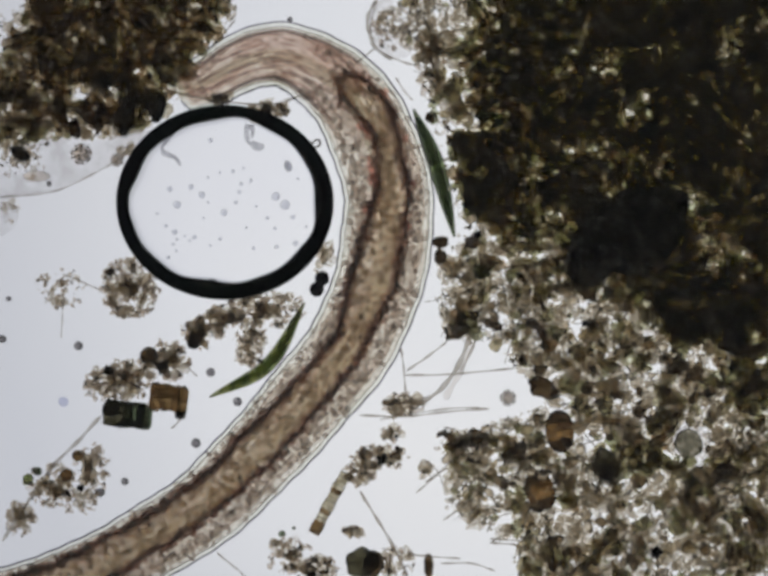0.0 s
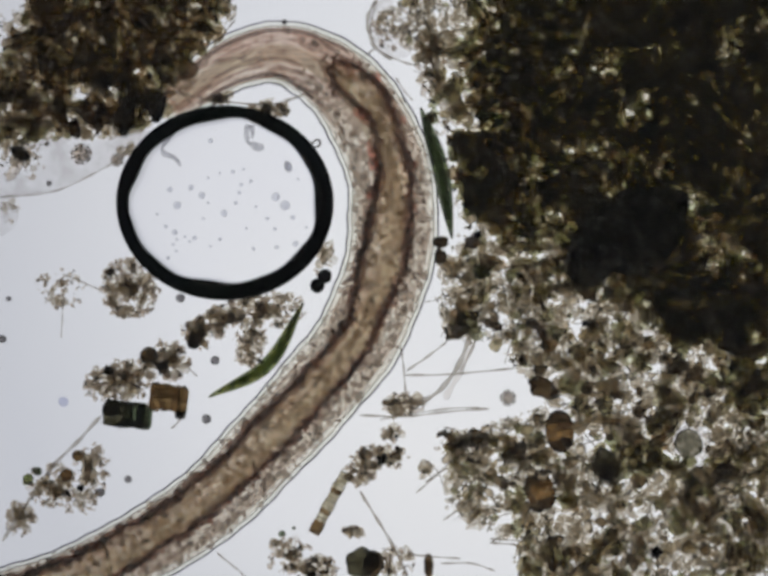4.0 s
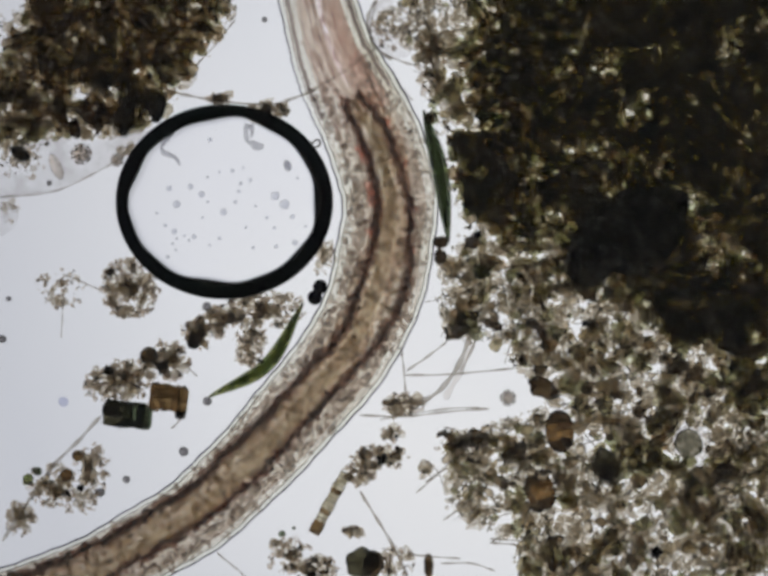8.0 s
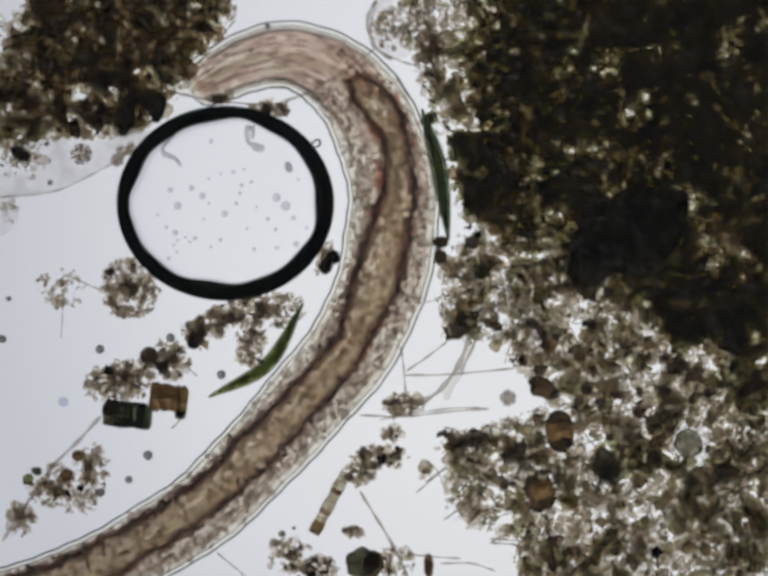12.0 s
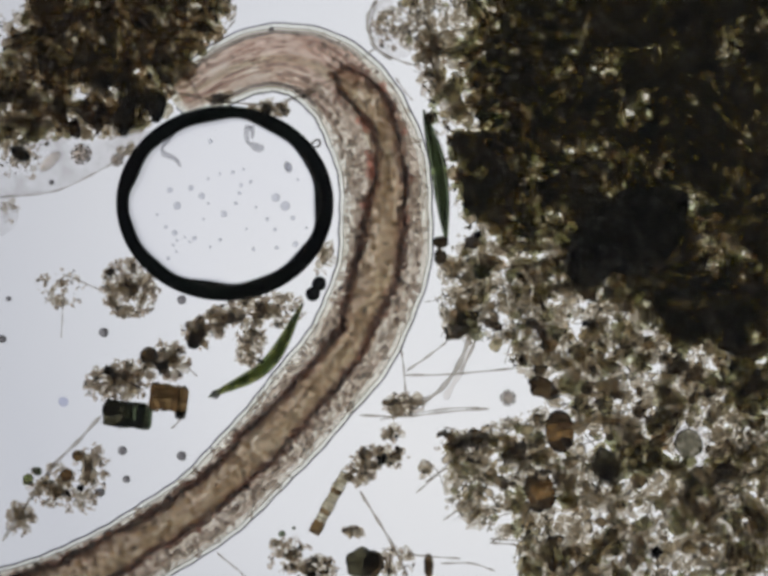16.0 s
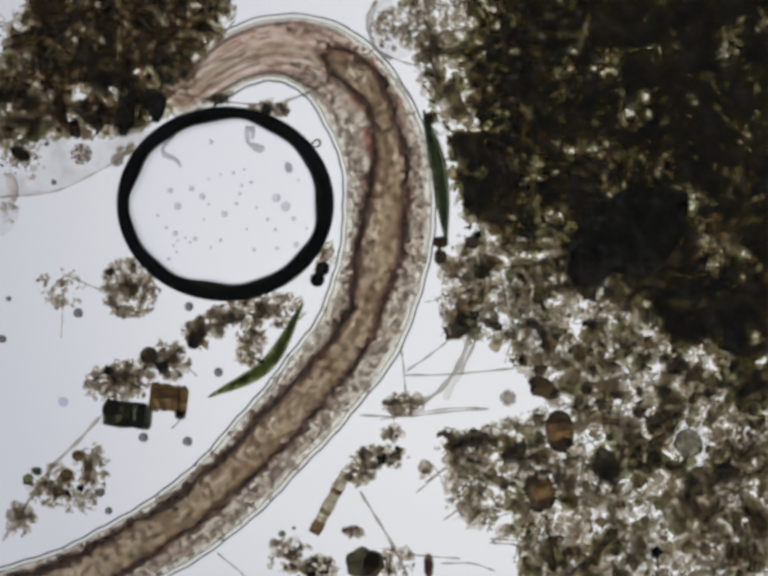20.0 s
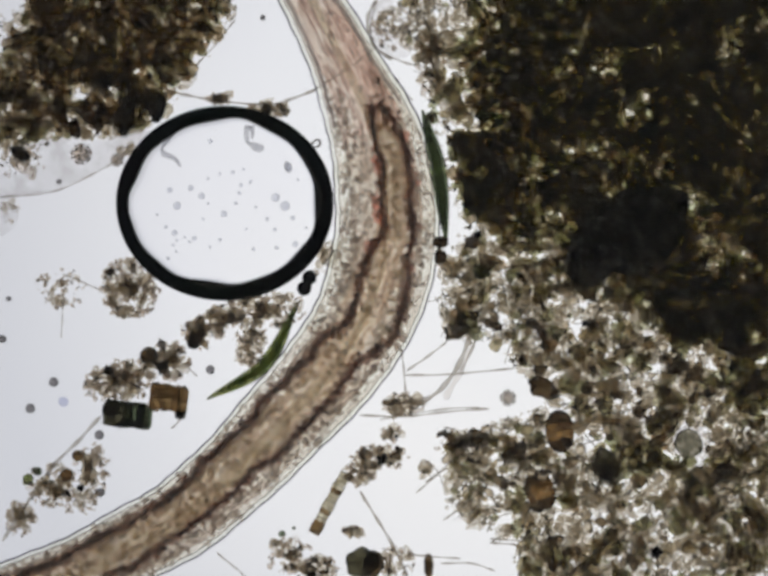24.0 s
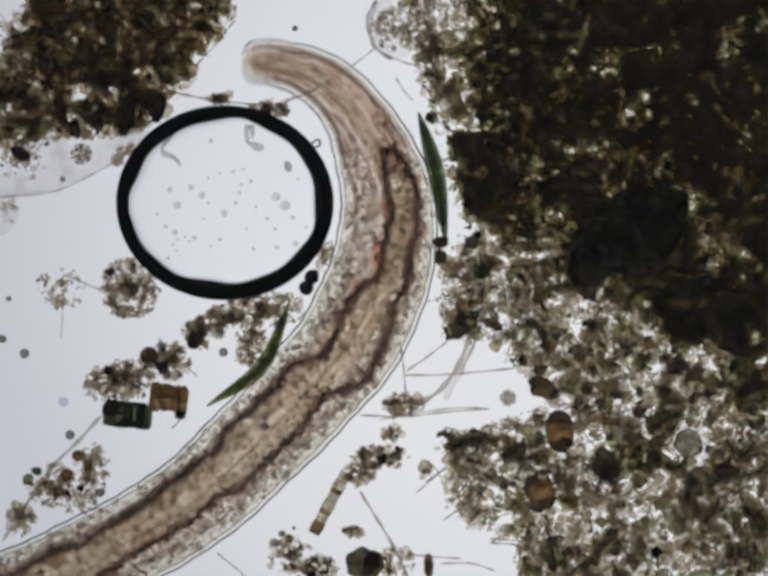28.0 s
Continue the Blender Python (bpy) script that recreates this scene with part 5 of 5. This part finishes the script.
# ---- single flakes that lie on the mat ----
flake_meshes = []
for k in range(6):
    v = lumpy(ICO2, 0.4, k + 20.0) * np.array([0.011, 0.008, 0.005])
    flake_meshes.append(mesh_of("flake", v, ICO2[1].tolist(), M_FLAKE))
flakes = 0
while flakes < 260:
    x, y = rng.uniform(890, 1560), rng.uniform(180, 1170)
    if not on_right(np.array([x]), np.array([y]), 8)[0] or (y < 560 and x > 1020 and rng.uniform() < 0.75):
        continue
    size = rng.uniform(0.6, 1.5)
    part("flake", flake_meshes[flakes % 6], big_mat, m=Matrix.Translation(at(x, y, rng.uniform(0.1, 0.135))) @ Euler((rng.uniform(-0.6, 0.6), rng.uniform(-0.6, 0.6), rng.uniform(0, 6.28))).to_matrix().to_4x4() @ Matrix.Diagonal((size, size, size, 1)))
    flakes += 1


# ---- fine threads caught in the mat ----
thread_meshes = []
for k in range(8):
    bend = 0.012 * math.sin(k * 1.9)
    line = catmull([(-0.03, 0, 0), (-0.01, bend, 0.002), (0.012, bend * 0.6, 0.003), (0.03, -bend * 0.5, 0)], 5)
    thread_meshes.append(tube("thread", line, [0.0011 + 0.0004 * math.sin(j + k) for j in range(len(line))], M_FIBRE if k % 3 else M_WRINKLE, 6))
threads = 0
while threads < 150:
    x, y = rng.uniform(860, 1560), rng.uniform(20, 1170)
    if not on_right(np.array([x]), np.array([y]), -14)[0] or y < 560 and x > np.interp(y, EDGE_Y, EDGE_X) + 90:
        continue
    size = rng.uniform(0.4, 1.25)
    part("thread", thread_meshes[threads % 8], big_mat, m=Matrix.Translation(at(x, y, rng.uniform(0.11, 0.14))) @ Euler((0, rng.uniform(-0.1, 0.1), rng.uniform(0, 6.28))).to_matrix().to_4x4() @ Matrix.Diagonal((size, size, 1, 1)))
    threads += 1


# ---- drifting cells ----
DRIFT = []


def drifter(r, material, label, rows, spin=0.0, name="drifting_cell", shape=None):
    """A small thing that drifts: rows of seconds:x,y."""
    keys = [(float(w.split(":")[0]), *(float(c) for c in w.split(":")[1].split(","))) for w in rows.split()]
    v = lumpy(ICO2, 0.08, r) * (r / 1000) * np.array(shape or (1, 1, 1))
    ob = tagged(new(name, mesh_of(name, v, ICO2[1].tolist(), material)), label, "cell", "drifting cells")
    z = r * (shape or (1, 1, 1))[2] / 1000 + 0.002
    DRIFT.append((ob, [(t, at(x, y, z), spin * t) for t, x, y in keys]))
    return ob


GREY = "tiny dark grey round cell adrift in water"
drifter(9.5, M_DOT, GREY, "0:160,706 0.7:92,697 1.4:69,702 2:32,722 2.8:-30,722 28:-40,722", 5)
drifter(9.5, M_DOT, GREY, "0:430,760 0.7:437,783 1.4:444,727 2:468,708 3:450,713 3.5:435,740 5.5:460,712 6.2:452,768 6.9:475,806 7.6:425,822 8.3:423,810 9:417,772 9.7:402,764 10.4:450,770 12.5:452,764 14.5:410,777 15.2:433,810 17:442,790 20:446,760 23.5:417,772 25:465,706 28:456,719", 5)
drifter(9.5, M_DOT, GREY, "0:485,820 0.7:470,830 1.4:470,835 2:490,818 2.6:500,822 3.5:540,850 28:540,850", 5)
drifter(10, M_DOT, GREY, "0:400,905 0.7:362,927 1.4:381,906 2:413,860 2.8:448,860 3.5:425,854 5.5:417,889 6.2:379,912 7:385,915 8:375,922 9:360,872 9.7:323,872 10.4:327,881 11:335,882 11.8:296,914 12.5:333,956 14.5:350,945 16:371,931 17:337,943 18:369,900 19:321,877 20:293,893 21:254,929 21.5:252,918 23.5:187,885 24.2:212,893 25:229,918 26:138,850 27:165,902 28:143,888", 5)
drifter(10, M_DOT, GREY, "0:540,870 14.5:540,870 16:520,880 17:414,876 18:450,847 19:421,891 20:383,901 21:400,906 21.5:408,854 23.5:470,860 25:530,870 28:540,870", 5)
drifter(8, M_DOT, GREY, "0:255,983 2:262,974 3:262,978 8:258,979 11:265,978 14.5:255,985 17:260,975 20:222,1043 22:215,1080 28:200,1110", 5)
drifter(10, M_DOT, GREY, "0:-30,700 12.5:-20,720 14.5:120,700 16:212,679 17:188,633 18:177,629 19:167,616 20:160,639 21:175,687 21.5:192,702 23.5:135,760 24.2:98,791 25:41,843 26:-20,860 28:-30,860", 5)
drifter(10, M_DOT, GREY, "0:-30,830 21:-30,830 23.5:83,818 24.2:48,843 25:15,858 26:40,800 27:50,760 28:50,722", 5)
drifter(9.5, M_DOT, GREY, "0:430,590 3.5:380,600 5.5:340,639 6.2:337,618 7.6:408,629 8:422,626 9:462,629 9.7:396,618 10.4:379,645 11:383,664 11.8:354,691 12.5:344,679 14.5:348,639 15.2:392,679 16:371,612 17:410,635 18:410,637 19:404,627 20:386,626 21:335,660 21.5:325,670 23.5:330,700 28:330,710", 5)
drifter(9.5, M_DOT, GREY, "0:-30,800 8:-20,806 9:19,806 9.7:50,777 10.4:117,777 11:150,775 11.8:192,710 12.5:225,735 14.5:235,770 28:235,775", 5)
drifter(9.5, M_DOT, GREY, "0:235,840 12.5:240,860 14.5:264,937 15.2:287,910 16:250,920 17:225,860 28:225,850", 5)
drifter(10, M_BLOCK, "small brown round cell adrift in water", "0:420,1250 24:420,1250 26:467,1140 27:510,1098 28:590,1100", 5)
drifter(6, M_DOT, GREY, "0:592,40 2:593,57 3:590,50 8:540,40 11:545,50 17:560,60 20:590,60 25:530,33 26:560,50 28:602,58", 5)
drifter(6, M_DOT, "tiny grey cell near the membrane", "0:100,375 20:110,372 25:123,370 28:128,366", 5)
drifter(24, M_CILIATE, "clear brownish slipper shaped swimmer", "0:75,360 2:35,365 3:25,350 6:70,345 8:115,340 11:75,322 14.5:90,330 17:105,330 20:25,382 22:20,370 25:60,335 28:-30,330", 14, "swimmer", (1.2, 0.5, 0.5))


def twin_cell():
    thing = tagged(new("twin_cell"), "black pair of joined round cells between bubble and worm", "cell")
    for y in (-0.011, 0.012):
        part("half", mesh_of("half", lumpy(ICO2, 0.08, y * 100) * 0.0155 + np.array([y * 0.3, y, 0.017]), ICO2[1].tolist(), M_BLACK), thing)
    return thing


twin = twin_cell()


# ---- what moves ----
def motions():
    tracks = [(t, stations_of(p, f)) for t, p, f in SPINES]
    for i, seg in enumerate(SEGMENTS):
        walk(seg, [(t, seg_pose(track, i)) for t, track in tracks])
    for wall, i, side in FLANKS:
        walk(wall, [(t, seg_pose(track, i) @ Matrix.Translation((0, side * bulge(t, i * STEP), 0))) for t, track in tracks])
    for wall, i, side in GUT_WALLS:
        walk(wall, [(t, gut_pose(track, i, t, side)) for t, track in tracks])
    for ob, keys in DRIFT:
        walk(ob, [(t, Matrix.Translation(p) @ Matrix.Rotation(radians(a), 4, "Z")) for t, p, a in keys])
    walk(twin, [(t, Matrix.Translation(at(x, y, 0.002)) @ Matrix.Rotation(radians(a), 4, "Z")) for t, x, y, a in (
        (0, 652, 580, -10), (0.7, 645, 585, 0), (2, 655, 545, -30), (3, 658, 570, -25), (5.5, 650, 575, -20), (7, 668, 530, -20), (8, 648, 597, -10), (9.7, 645, 597, -15), (11, 662, 545, -30), (12.3, 672, 535, -20),
        (14.5, 655, 565, -30), (15, 668, 525, -20), (16, 645, 590, -15), (17, 641, 583, 0), (20, 653, 560, -8), (21.5, 658, 550, -10), (23.5, 628, 578, -10), (25, 625, 578, -5), (26, 608, 577, -30), (27, 640, 564, -25), (28, 631, 577, -10))])
    walk(bubble, [(t, Matrix.Translation(at(x, y, 0.0))) for t, x, y in ((0, 461, 414), (1, 459, 413), (2, 464, 415), (3, 461, 415), (6, 461, 415), (7, 461, 417), (8, 460, 413), (9, 461, 413), (10, 461, 414), (11, 463, 416), (12, 462, 416), (15, 465, 420), (16, 461, 416), (17, 461, 416), (20, 462, 417), (21.5, 463, 418), (23.5, 460, 416), (25, 463, 416), (28, 461, 415))])
    right = green_right.location.copy()
    walk(green_right, [(t, Matrix.Translation(right + Vector((dx / 1000, -dy / 1000, 0))) @ Matrix.Rotation(radians(a), 4, "Z")) for t, dx, dy, a in (
        (0, 0, 0, 0), (0.8, 2, 4, -2), (1.5, 6, 4, -4), (3, 6, 0, -4), (8, 6, 8, -7), (9.7, -2, 4, -2), (11, 4, 4, -5), (17, 4, 8, -8), (20, 4, 8, -8), (23.5, 2, 8, -7), (25, 4, 8, -9), (28, -2, 12, -6))])
    left = green_left.location.copy()
    walk(green_left, [(t, Matrix.Translation(left + Vector((dx / 1000, -dy / 1000, 0))) @ Matrix.Rotation(radians(a), 4, "Z")) for t, dx, dy, a in (
        (0, 0, 0, 0), (3, -2, 0, 0), (21.5, -3, 0, 0), (23.5, -8, 0, 2), (25, -8, 0, 2), (26, -14, 0, 7), (28, -14, 4, 7))])


motions()
